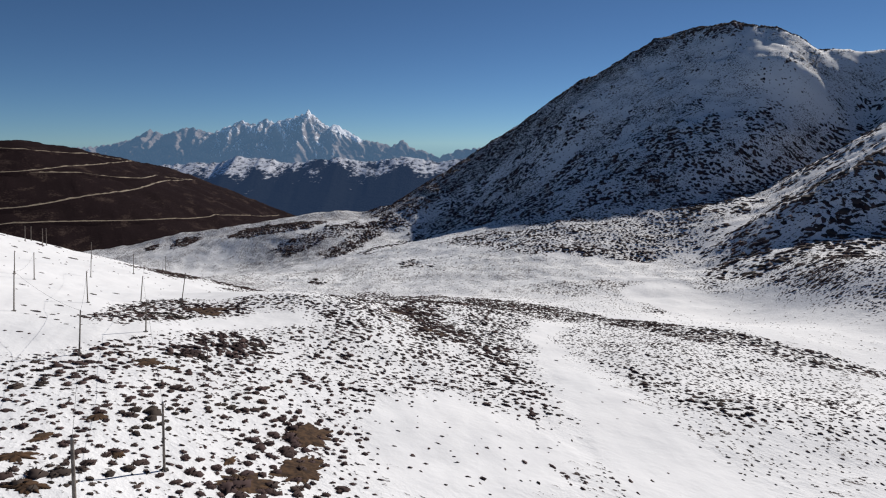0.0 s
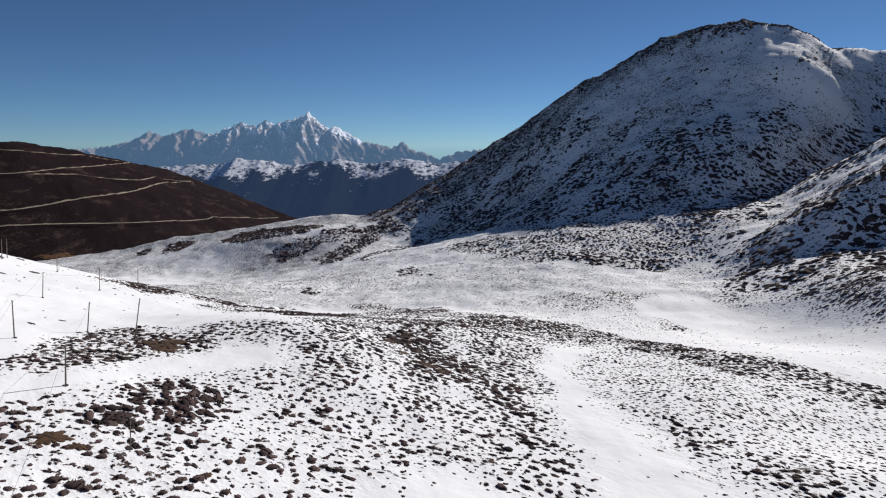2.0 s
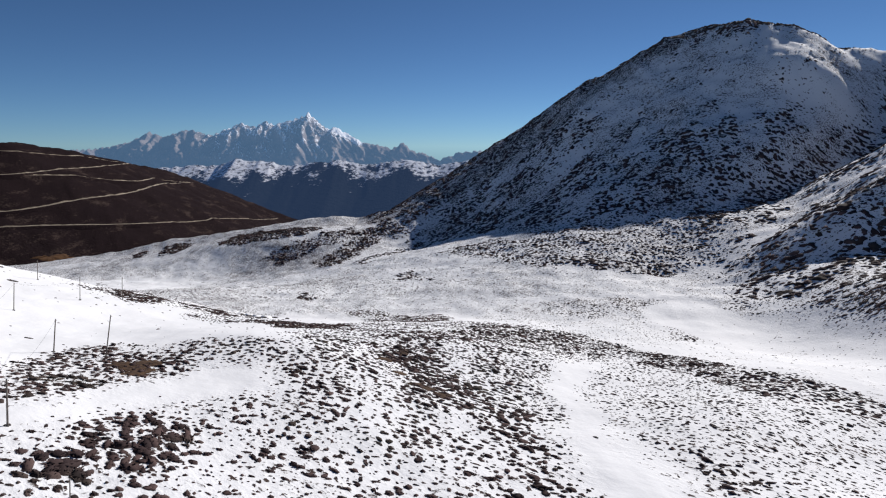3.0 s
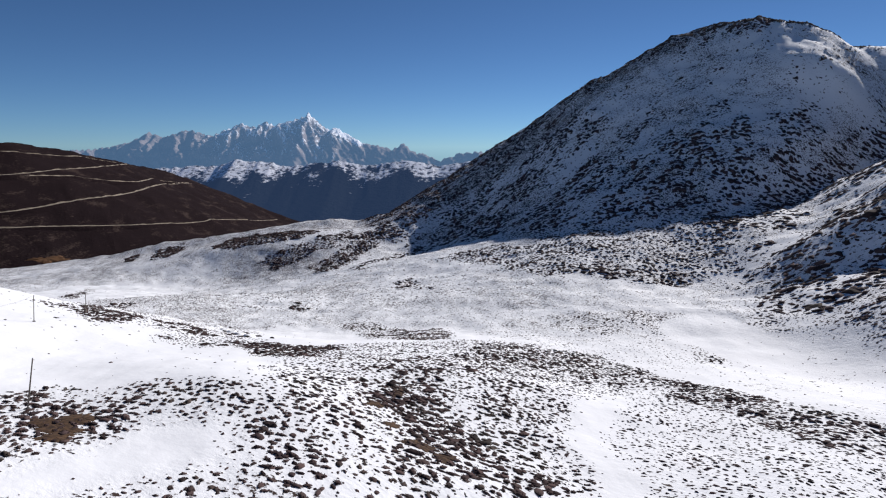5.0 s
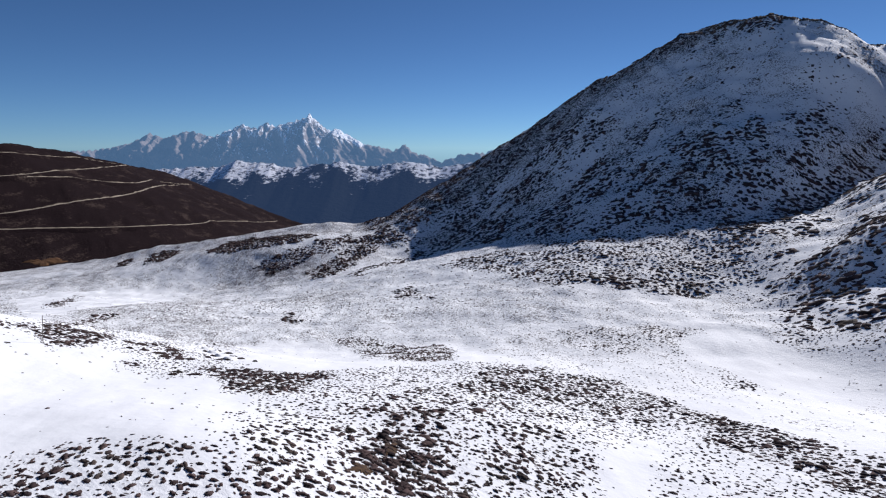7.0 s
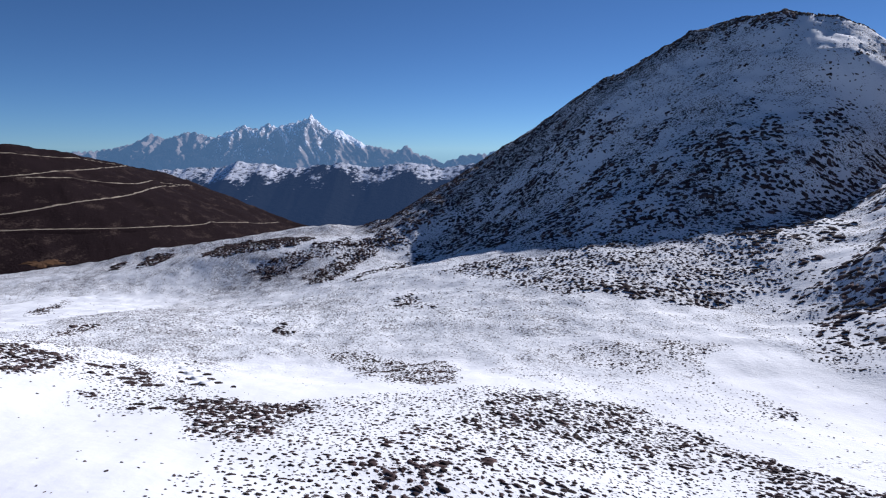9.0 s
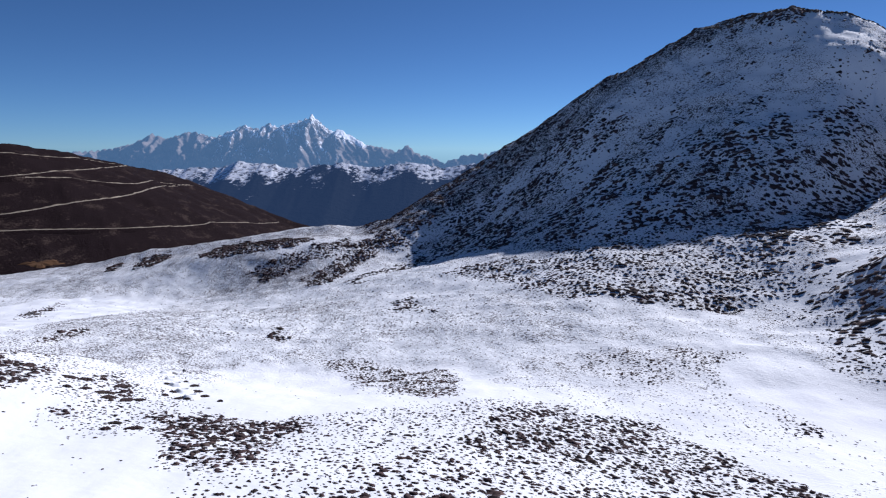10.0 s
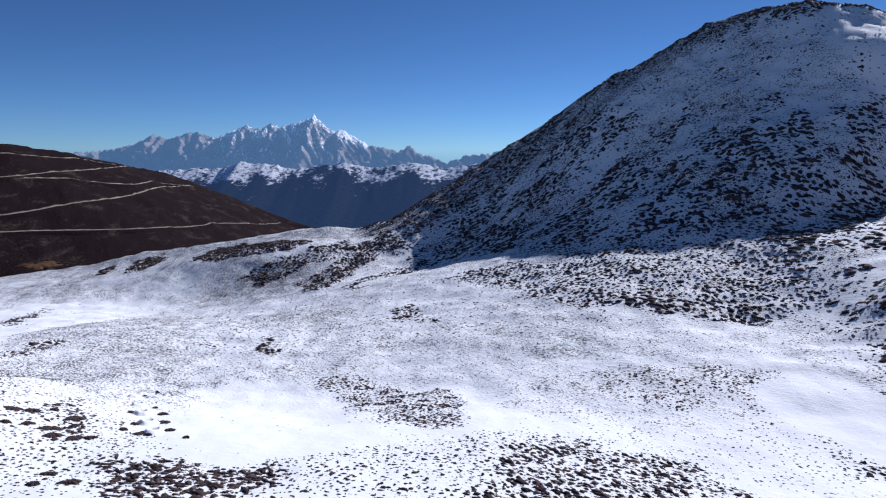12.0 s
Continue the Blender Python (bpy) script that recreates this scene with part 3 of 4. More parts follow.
# ---- shrubs ----
def bush_shape(seed, n, rings, spikes):
    """Points and triangles of one low bush, about 1 m across: a ragged cushion with tufts standing out of it."""
    rng = np.random.default_rng(seed)
    pts, tris = [], []
    for ring_r, ring_z in rings:
        for k in range(n):
            a = 2 * np.pi * (k + rng.uniform(-0.3, 0.3)) / n
            r = ring_r * rng.uniform(0.45, 1.5)
            pts.append((r * np.cos(a), r * np.sin(a), ring_z + rng.uniform(-0.06, 0.08)))
    pts.append((rng.uniform(-0.1, 0.1), rng.uniform(-0.1, 0.1), 0.42))
    last = (len(rings) - 1) * n
    for row in range(0, last, n):
        for k in range(n):
            a, b = row + k, row + (k + 1) % n
            tris += [(a, b, b + n), (a, b + n, a + n)]
    tris += [(last + k, last + (k + 1) % n, last + n) for k in range(n)]
    for _ in range(spikes):
        a, lean = rng.uniform(0, 2 * np.pi), rng.uniform(0.4, 1.4)
        way = np.array([np.cos(a) * np.sin(lean), np.sin(a) * np.sin(lean), np.cos(lean) * 0.85])
        root = way * np.array([0.3, 0.3, 0.25])
        side = np.cross(way, rng.normal(size=3))
        side *= 0.085 / np.linalg.norm(side)
        tip = way * rng.uniform(0.45, 0.66)
        base = len(pts)
        pts += [tuple(root - side), tuple(root + side), tuple(tip)]
        tris.append((base, base + 1, base + 2))
    return np.array(pts), np.array(tris)


FULL = [bush_shape(500 + k, 8, ((0.47, -0.25), (0.42, 0.1), (0.24, 0.28)), 22) for k in range(8)]
SMALL = [bush_shape(540 + k, 5, ((0.48, -0.2), (0.32, 0.24)), 3) for k in range(8)]
MAT = [bush_shape(620 + k, 12, ((0.5, -0.2), (0.42, 0.12), (0.24, 0.26)), 40) for k in range(8)]
TINY = [bush_shape(580 + k, 5, ((0.46, -0.15),), 4) for k in range(10)]


def mesh_of(name, pts, tris, mat):
    data = bpy.data.meshes.new(name)
    data.vertices.add(len(pts))
    data.vertices.foreach_set("co", np.asarray(pts, np.float32).ravel())
    data.loops.add(tris.size)
    data.loops.foreach_set("vertex_index", np.asarray(tris, np.int32).ravel())
    data.polygons.add(len(tris))
    data.polygons.foreach_set("loop_start", np.arange(0, tris.size, 3, dtype=np.int32))
    data.polygons.foreach_set("loop_total", np.full(len(tris), 3, np.int32))
    data.materials.append(mat)
    data.update(calc_edges=True)
    return data


def grown(x, y, wide, tall, turn, rng, shapes, longer=1.0):
    """Many bushes joined into arrays of points and triangles, each standing on the ground."""
    z = height(x, y)
    low = height(x, y, False)
    rise_x, rise_y = np.clip(height(x + 1, y, False) - low, -1, 1), np.clip(height(x, y + 1, False) - low, -1, 1)
    kinds = rng.integers(0, len(shapes), len(x))
    all_pts, all_tris, base = [], [], 0
    for k, (pts, tris) in enumerate(shapes):
        m = kinds == k
        c, s = np.cos(turn[m])[:, None], np.sin(turn[m])[:, None]
        stretch = longer * rng.uniform(0.75, 1.35, m.sum())[:, None]
        px, py = pts[None, :, 0] * stretch, pts[None, :, 1] / stretch
        ex, ey = wide[m][:, None] * (px * c - py * s), wide[m][:, None] * (px * s + py * c)
        up = z[m][:, None] + rise_x[m][:, None] * ex + rise_y[m][:, None] * ey + tall[m][:, None] * pts[None, :, 2]
        q = np.stack([x[m][:, None] + ex, y[m][:, None] + ey, up], -1)
        t = tris[None] + base + (np.arange(m.sum()) * len(pts))[:, None, None]
        all_pts.append(q.reshape(-1, 3))
        all_tris.append(t.reshape(-1, 3))
        base += m.sum() * len(pts)
    return np.concatenate(all_pts), np.concatenate(all_tris)


def clumps(x0, x1, y0, y1, cell, least, seed, weight=None, open_angle=0.80):
    """Places and widths of bushes, spaced fairly evenly as hummocks are, that cover as much ground as scrub_cover says."""
    rng = np.random.default_rng(seed)
    gx, gy = np.meshgrid(np.arange(x0, x1, cell), np.arange(y0, y1, 0.87 * cell))
    gx = gx + 0.5 * cell * (np.arange(len(gx)) % 2)[:, None]
    x, y = (gx + cell * rng.uniform(-0.48, 0.48, gx.shape)).ravel(), (gy + cell * rng.uniform(-0.48, 0.48, gx.shape)).ravel()
    keep = np.abs(x) < open_angle * y + 14
    x, y = x[keep], y[keep]
    share = scrub_cover(x, y) * np.clip(1 + 0.9 * fbm(x, y, 4.5 * cell, 2, seed), 0.2, 1.9)
    share = share if weight is None else share * weight(x, y)
    wide = cell * np.sqrt(0.95 * np.clip(share, 0, 1.1))
    keep = rng.random(len(x)) < np.clip(wide / least, 0, 1) ** 2
    x, y, wide = x[keep], y[keep], np.maximum(wide[keep], least)
    return x, y, wide * np.exp(rng.normal(0, 0.22, len(x))), rng


def scrub_material():
    """Leathery dark shrubs: brown, olive and almost black, each clump a little different."""
    m, t, b = material("scrub", 0.9, 0.06)
    own = t.nodes.new("ShaderNodeNewGeometry").outputs["Random Per Island"]
    tone = blend(t, own, (0.034, 0.024, 0.025), (0.105, 0.070, 0.066))
    green = blend(t, ramp(t, noisy(t, 9.0, 2.0), 0.5, 0.68), tone, blend(t, own, (0.036, 0.030, 0.027), (0.090, 0.071, 0.060)))
    t.links.new(green, b.inputs["Base Color"])
    return m


SCRUB = scrub_material()


def plants(name, label, parts_list):
    """One mesh of uncounted bushes: shapes, places, height for width, how much longer than wide."""
    pts, tris, base = [], [], 0
    for shapes, (x, y, wide, rng), tall_by, longer in parts_list:
        spread = np.pi if longer <= 1 else 0.9
        turn = radians(WIND) + rng.uniform(-spread, spread, len(x))
        p, t = grown(x, y, wide, wide * tall_by * rng.uniform(0.6, 1.4, len(x)), turn, rng, shapes, longer)
        pts.append(p)
        tris.append(t + base)
        base += len(p)
    return tagged(new(name, mesh_of(name, np.concatenate(pts), np.concatenate(tris), SCRUB)), label, "shrubs", kind="stuff")


SINGLE = [mesh_of("shrub", pts, tris, SCRUB) for pts, tris in FULL]


def on_floor(x, y):
    return 1 - hill_share(x, y)


def right_of_gully(x, y):
    return step(x + 0.12 * y, 24, 34)


near_bushes = clumps(-90, 60, 12, 132, 1.3, 0.45, 301, lambda x, y: on_floor(x, y) * (1 - right_of_gully(x, y)))
sprigs = clumps(-70, 60, 20, 200, 1.25, 0.26, 312, lambda x, y: on_floor(x, y) * 0.16)
slope_bushes = clumps(10, 130, 20, 132, 1.3, 0.4, 302, lambda x, y: on_floor(x, y) * right_of_gully(x, y))
mid_bushes = clumps(-190, 170, 132, 298, 1.35, 0.45, 303, on_floor)
dome_clumps = clumps(-45, 45, 55, 180, 2.2, 1.1, 314, lambda x, y: on_floor(x, y) * 0.45 * (x < 16) * (scrub_cover(x, y) > 0.56))
mats = clumps(-115, -20, 158, 236, 2.6, 1.2, 308, lambda x, y: on_floor(x, y) * 0.4 * (scrub_cover(x, y) > 0.4))
valley_bushes = clumps(-340, 220, 298, 660, 2.3, 0.7, 304, on_floor)
saddle_bushes = clumps(-340, 20, 430, 660, 3.4, 2.2, 313, lambda x, y: on_floor(x, y) * np.where(y > 555, 1.1, 0.6) * np.clip(0.75 + 1.6 * fbm(x, y, 12, 2, 315), 0, 1.5) * (scrub_cover(x, y) > 0.4))


def thickets(x, y):
    """Thickets and open snow in turn down the hillside."""
    run, across = 0.77 * x + 0.64 * y, 0.77 * y - 0.64 * x
    return 1.5 * hill_share(x, y) * (1 - 0.4 * step(x, 108, 125) * (y < 290)) * np.clip(0.85 + 1.8 * fbm(run * 0.42, across, 10, 3, 155), 0.1, 1.6)


hill_bushes = clumps(-100, 400, 195, 690, 3.1, 1.2, 305, thickets)
spur_thickets = clumps(100, 300, 145, 345, 3.8, 2.0, 310, lambda x, y: 0.4 * (1 - hill_share(x, y)) * (scrub_cover(x, y) > 0.6) * (x > 100 + 0.35 * np.maximum(y - 260, 0)))
hill_small = clumps(-100, 400, 195, 640, 2.2, 0.8, 306, lambda x, y: 0.1 * hill_share(x, y))

# the larger bushes on the near knoll are things of their own
bx, by, bw, brng = near_bushes
single = (np.abs(bx + 13) < 19) & (np.abs(by - 47) < 16)
single &= bw > np.sort(bw[single])[-220]
for kx, ky, kw in zip(bx[single], by[single], bw[single]):
    shape = SINGLE[brng.integers(0, len(SINGLE))]
    ob = tagged(new("shrub", shape), "low dark brown shrub poking through the snow", "shrub", group="shrubs on the knoll")
    ob.matrix_world = pose(kx, ky, float(height(kx, ky)), 0, 0, brng.uniform(0, 360)) @ Matrix.Diagonal((kw, kw * brng.uniform(0.75, 1.2), kw * 0.55 * brng.uniform(0.8, 1.3), 1))
bx, by, bw = bx[~single], by[~single], bw[~single]
near_bushes = (bx, by, bw, brng)
near = mid_bushes[1] < 200
plants("low_scrub", "low dark brown shrubs poking through the snow", [(FULL, tuple(v[bw > 0.6] for v in near_bushes[:3]) + (brng,), 0.42, 1.25), (SMALL, tuple(v[bw <= 0.6] for v in near_bushes[:3]) + (brng,), 0.45, 1.25),
        (SMALL, sprigs, 0.6, 1.2), (SMALL, slope_bushes, 0.42, 1.3), (SMALL, tuple(v[near] for v in mid_bushes[:3]) + mid_bushes[3:], 0.45, 1.15), (TINY, tuple(v[~near] for v in mid_bushes[:3]) + mid_bushes[3:], 0.55, 1.15)])
plants("heath_mats", "flat dark mats of heath on the snow", [(MAT, mats, 0.3, 1.4), (MAT, dome_clumps, 0.36, 1.2)])
plants("valley_scrub", "scattered dark shrubs on the valley floor", [(SMALL, valley_bushes, 0.5, 1.2), (FULL, saddle_bushes, 0.55, 1.15)])
plants("hill_scrub", "dense dark thickets on the shaded hillside", [(SMALL, hill_bushes, 0.42, 1.25), (FULL, spur_thickets, 0.45, 1.15), (TINY, hill_small, 0.5, 1.2)])


# rocks that break through under the crest and round the summit
def stone_material():
    m, t, b = material("crag_rock", 0.95, 0.1)
    own = t.nodes.new("ShaderNodeNewGeometry").outputs["Random Per Island"]
    t.links.new(blend(t, noisy(t, 1.5, 5.0), blend(t, own, (0.045, 0.037, 0.034), (0.09, 0.068, 0.055)), blend(t, own, (0.085, 0.068, 0.058), (0.17, 0.125, 0.095))), b.inputs["Base Color"])
    bumped(t, b, noisy(t, 0.9, 4.0), 0.7, 0.3)
    return m


def crest_rocks():
    rng = np.random.default_rng(330)
    line = np.array([(60, 650), (97, 656), (148, 644), (183, 632), (217, 620), (240, 598), (264, 572), (275, 560), (287, 549), (296, 541), (307, 534), (327, 527)], float)
    far = np.concatenate([[0], np.cumsum(np.hypot(*np.diff(line, axis=0).T))])
    u = rng.uniform(0, far[-1], 1500)
    down = rng.exponential(9, 1500) * np.where(u > 240, 0.35, 1)
    x, y = np.interp(u, far, line[:, 0]) - 0.35 * down + rng.normal(0, 1.5, 1500), np.interp(u, far, line[:, 1]) - 0.9 * down
    keep = fbm(x, y, 16, 3, 331) > -0.15
    keep &= ~((x > 262) & (down > 5))
    x, y = x[keep], y[keep]
    wide = 1.1 * 3.6 ** rng.beta(1.1, 2.2, len(x))
    summit = rng.normal(0, 1, (14, 2)) * (5.0, 2.0) + (264, 572)
    x, y, wide = np.concatenate([x, summit[:, 0]]), np.concatenate([y, summit[:, 1]]), np.concatenate([wide, rng.uniform(2.5, 4.5, 14)])
    shapes = [bush_shape(660 + k, 6, ((0.5, -0.3), (0.46, 0.1), (0.25, 0.36)), 0) for k in range(8)]
    p, t = grown(x, y, wide, wide * rng.uniform(0.5, 0.95, len(x)), rng.uniform(-3, 3, len(x)), rng, shapes, 1.2)
    return tagged(new("crest_rocks", mesh_of("crest_rocks", p, t, stone_material())), "broken brown-grey rocks along the hill's crest", "rocks", kind="stuff")


crest_rocks()


# ---- things ----
def part(name, bm, mat, parent=None, label=""):
    """A bmesh as one mesh object, under a thing or a part."""
    data = bpy.data.meshes.new(name)
    bm.to_mesh(data)
    bm.free()
    data.materials.append(mat)
    ob = new(name, data)
    ob.parent = parent
    return tagged(ob, label)


def plain(name, low, high, size, rough, relief=0.0, metal=0.0):
    m, t, b = material(name, rough, 0.3)
    n = noisy(t, size, 4.0)
    t.links.new(blend(t, ramp(t, n, 0.3, 0.7), low, high), b.inputs["Base Color"])
    b.inputs["Metallic"].default_value = metal
    if relief:
        bumped(t, b, n, 0.6, relief)
    return m


GRAVEL = plain("road_gravel", (0.20, 0.165, 0.125), (0.36, 0.31, 0.24), 11, 0.95)
BANK = plain("road_bank", (0.12, 0.095, 0.07), (0.34, 0.28, 0.21), 16, 0.95)
SOIL = plain("bare_soil", (0.030, 0.016, 0.009), (0.098, 0.054, 0.027), 0.5, 0.95, 0.05)
ROCK = plain("weathered_rock", (0.05, 0.045, 0.042), (0.16, 0.14, 0.125), 0.4, 0.9, 0.05)
POLE_WOOD = plain("pole_wood", (0.10, 0.085, 0.075), (0.22, 0.19, 0.165), 0.4, 0.8)
STEEL = plain("dull_steel", (0.25, 0.25, 0.25), (0.36, 0.36, 0.36), 0.3, 0.5, 0, 0.8)
CABLE = plain("cable_sheath", (0.05, 0.05, 0.05), (0.09, 0.09, 0.09), 0.5, 0.6)
PORCELAIN = plain("insulator_glaze", (0.16, 0.10, 0.07), (0.22, 0.14, 0.10), 0.1, 0.25)


def tube(bm, a, b, ra, rb, sides=8):
    """A tapered round bar from a to b."""
    a, b = Vector(a), Vector(b)
    turn = (b - a).to_track_quat("Z", "Y").to_matrix().to_4x4()
    bmesh.ops.create_cone(bm, cap_ends=True, segments=sides, radius1=ra, radius2=rb, depth=(b - a).length,
                          matrix=Matrix.Translation((a + b) / 2) @ turn)


# roads on the heath hill
def along(points, spacing):
    """Points every few metres on a smooth line through the given (x, y) points."""
    p = np.array(points, float)
    s = np.concatenate([[0], np.cumsum(np.hypot(*np.diff(p, axis=0).T))])
    u = np.arange(0, s[-1], spacing)
    q = np.stack([np.interp(u, s, p[:, 0]), np.interp(u, s, p[:, 1])], -1)
    k = np.ones(5) / 5
    pad = np.pad(q, ((2, 2), (0, 0)), mode="edge")
    return np.stack([np.convolve(pad[:, i], k, "valid") for i in (0, 1)], -1)


def strip(name, rows, mat, parent):
    """A long mesh from rows of points across it."""
    bm = bmesh.new()
    grid = [[bm.verts.new(tuple(v)) for v in row] for row in rows]
    for r, s in zip(grid, grid[1:]):
        for k in range(len(r) - 1):
            bm.faces.new((r[k], r[k + 1], s[k + 1], s[k]))
    bmesh.ops.recalc_face_normals(bm, faces=bm.faces)
    return part(name, bm, mat, parent)


def hill_road(points, half, seed):
    rng = np.random.default_rng(seed)
    q = along(points, 14.0)
    way = np.gradient(q, axis=0)
    side = np.stack([-way[:, 1], way[:, 0]], -1) / np.hypot(way[:, 0], way[:, 1])[:, None]
    down = np.where(side[:, :1] > 0, side, -side)
    def under(off):
        return height(q[:, 0] + off * down[:, 0], q[:, 1] + off * down[:, 1])

    z = np.maximum(under(0), under(-4))
    z = np.maximum(np.convolve(np.pad(z, 6, mode="edge"), np.ones(13) / 13, "valid"), z - 1.2) + 2.2
    below, foot = under(7), under(13)
    root = new("mountain_road")
    wide = 1.3 * half * (1 + 0.35 * rng.random(len(q)))
    rows, lower, upper = [], [], []
    for c, d, h, w, zb, zf in zip(q, down, z, wide, below, foot):
        rows.append([(*(c - d * w), h + 0.3), (*c, h + 0.2), (*(c + d * w), h)])
        lower.append([(*(c + d * w), h), (*(c + d * 7), max(zb + 0.6, h - 4.5)), (*(c + d * 13), zf - 2)])
        upper.append([(*(c - d * w), h + 0.3), (*(c - d * (w + 1.5)), h + 0.8 + 2.2 * rng.random() ** 2), (*(c - d * (w + 4)), h - 3)])
    strip("carriageway", rows, GRAVEL, root)
    strip("embankment", lower, HEATH, root)
    strip("cut_bank", upper, BANK, root)
    return tagged(root, "pale gravel road cut into the dark heath hillside", "road", group="roads on the heath hill", kind="structure")


hill_road([(-1330, 1500), (-1245, 1610), (-1198, 1644), (-1150, 1723), (-1126, 1837), (-1107, 1965), (-1077, 2069)], 1.6, 1)
hill_road([(-1094, 2139), (-1067, 2000), (-1047, 1855), (-1061, 1753), (-1070, 1656), (-1101, 1558), (-1180, 1470)], 1.6, 2)
hill_road([(-1102, 1561), (-1060, 1631), (-1000, 1757), (-947, 1889), (-992, 2141), (-964, 2211), (-983, 2382)], 1.5, 3)
hill_road([(-985, 2392), (-968, 2301), (-956, 2159), (-908, 1843), (-916, 1666), (-948, 1560), (-982, 1454), (-1037, 1375), (-1110, 1300)], 1.8, 4)
hill_road([(-1095, 1200), (-988, 1348), (-950, 1391), (-894, 1446), (-847, 1503), (-783, 1599), (-732, 1775), (-695, 1989), (-673, 2217), (-679, 2480)], 1.4, 5)


# poles
def pole(x, y, tall, lean, across, arm=True):
    """A thin weathered pole with an insulator and a stone-packed foot."""
    root = new("pole")
    z = float(height(x, y))
    root.location = (x, y, z)
    top = Vector((lean, 0.0, tall))
    bm = bmesh.new()
    tube(bm, (0, 0, -0.5), top, across, across * 0.72, 10)
    part("shaft", bm, POLE_WOOD, root)
    bm = bmesh.new()
    tube(bm, top, top + Vector((0, 0, 0.06)), across * 0.85, across * 0.6, 10)
    part("cap", bm, STEEL, root, "dull steel cap")
    if arm:
        bm = bmesh.new()
        at = top * 0.97
        tube(bm, at + Vector((0, 0, 0)), at + Vector((across + 0.09, 0, 0)), 0.012, 0.012, 6)
        tube(bm, at + Vector((across + 0.09, 0, -0.02)), at + Vector((across + 0.09, 0, 0.1)), 0.035, 0.02, 8)
        part("insulator", bm, PORCELAIN, root, "small brown insulator on a pin")
    bm = bmesh.new()
    rng = random.Random(int(x * 10))
    for k in range(7):
        a = k * 0.9 + rng.random() * 0.4
        m = Matrix.Translation((math.cos(a) * (across + 0.12), math.sin(a) * (across + 0.12), 0.02)) @ Euler((rng.random(), rng.random(), a)).to_matrix().to_4x4()
        bmesh.ops.create_icosphere(bm, subdivisions=1, radius=0.1 + 0.06 * rng.random(), matrix=m @ Matrix.Diagonal((1.2, 0.9, 0.7, 1)))
    part("packing_stones", bm, ROCK, root, "grey stones packed round the foot")
    tagged(root, "thin weathered grey pole standing in the snow", "pole", group="poles on the snowy slope")
    return Vector((x, y, z)) + top


TOPS = {}
for key, x, y, tall, lean, across in [
    ("a", -59.0, 79.5, 5.6, 0.77, 0.09), ("b", -78.2, 111.7, 5.2, 0.61, 0.09), ("c", -81.4, 135.0, 5.3, 0.74, 0.09), ("d", -57.7, 94.2, 5.2, 0.35, 0.09),
    ("e", -56.0, 107.4, 4.8, 0.85, 0.09), ("f", -48.5, 107.2, 6.1, 1.35, 0.09), ("g", -40.1, 62.9, 4.9, 0.7, 0.09), ("h", -38.9, 75.2, 4.3, 0.48, 0.09),
    ("i", -86.6, 163.7, 5.6, 0.57, 0.09), ("j", -84.3, 177.8, 6.0, 0.5, 0.08), ("l", -19.8, 39.1, 5.1, 0.33, 0.1), ("n", -26.7, 64.2, 2.5, 0.28, 0.05),
    ("p", -124.0, 175.3, 4.5, 0.54, 0.1), ("q", -125.7, 180.3, 4.2, 0.5, 0.1), ("r", -119.7, 176.4, 5.2, 0.53, 0.1), ("s", -121.5, 180.8, 5.1, 0.51, 0.1),
    ("t", -109.0, 182.3, 5.0, 0.49, 0.09), ("u", -83.1, 113.4, 4.5, 0.65, 0.09), ("m", -20.4, 30.0, 5.3, 0.4, 0.12)]:
    TOPS[key] = pole(x, y, tall, lean, across, key != "n")


def cable(a, b, sag, thick=0.011):
    curve = bpy.data.curves.new("cable", "CURVE")
    curve.dimensions, curve.bevel_depth, curve.bevel_resolution = "3D", thick, 1
    line = curve.splines.new("POLY")
    line.points.add(16)
    for k, p in enumerate(line.points):
        s = k / 16
        v = a.lerp(b, s)
        ground_z = float(height(v.x, v.y)) + 0.03
        p.co = (v.x, v.y, max(ground_z, v.z - sag * 4 * s * (1 - s)), 1)
    curve.materials.append(CABLE)
    return tagged(new("cable", curve), "thin slack dark cable strung between the poles", "cable", group="cables between the poles")


for a, b, sag in (("m", "g", 0.5), ("g", "d", 0.6), ("d", "c", 0.9), ("l", "h", 0.6), ("h", "e", 0.6), ("g", "a", 0.6), ("a", "b", 0.9), ("c", "i", 1.2)):
    cable(TOPS[a], TOPS[b], sag)


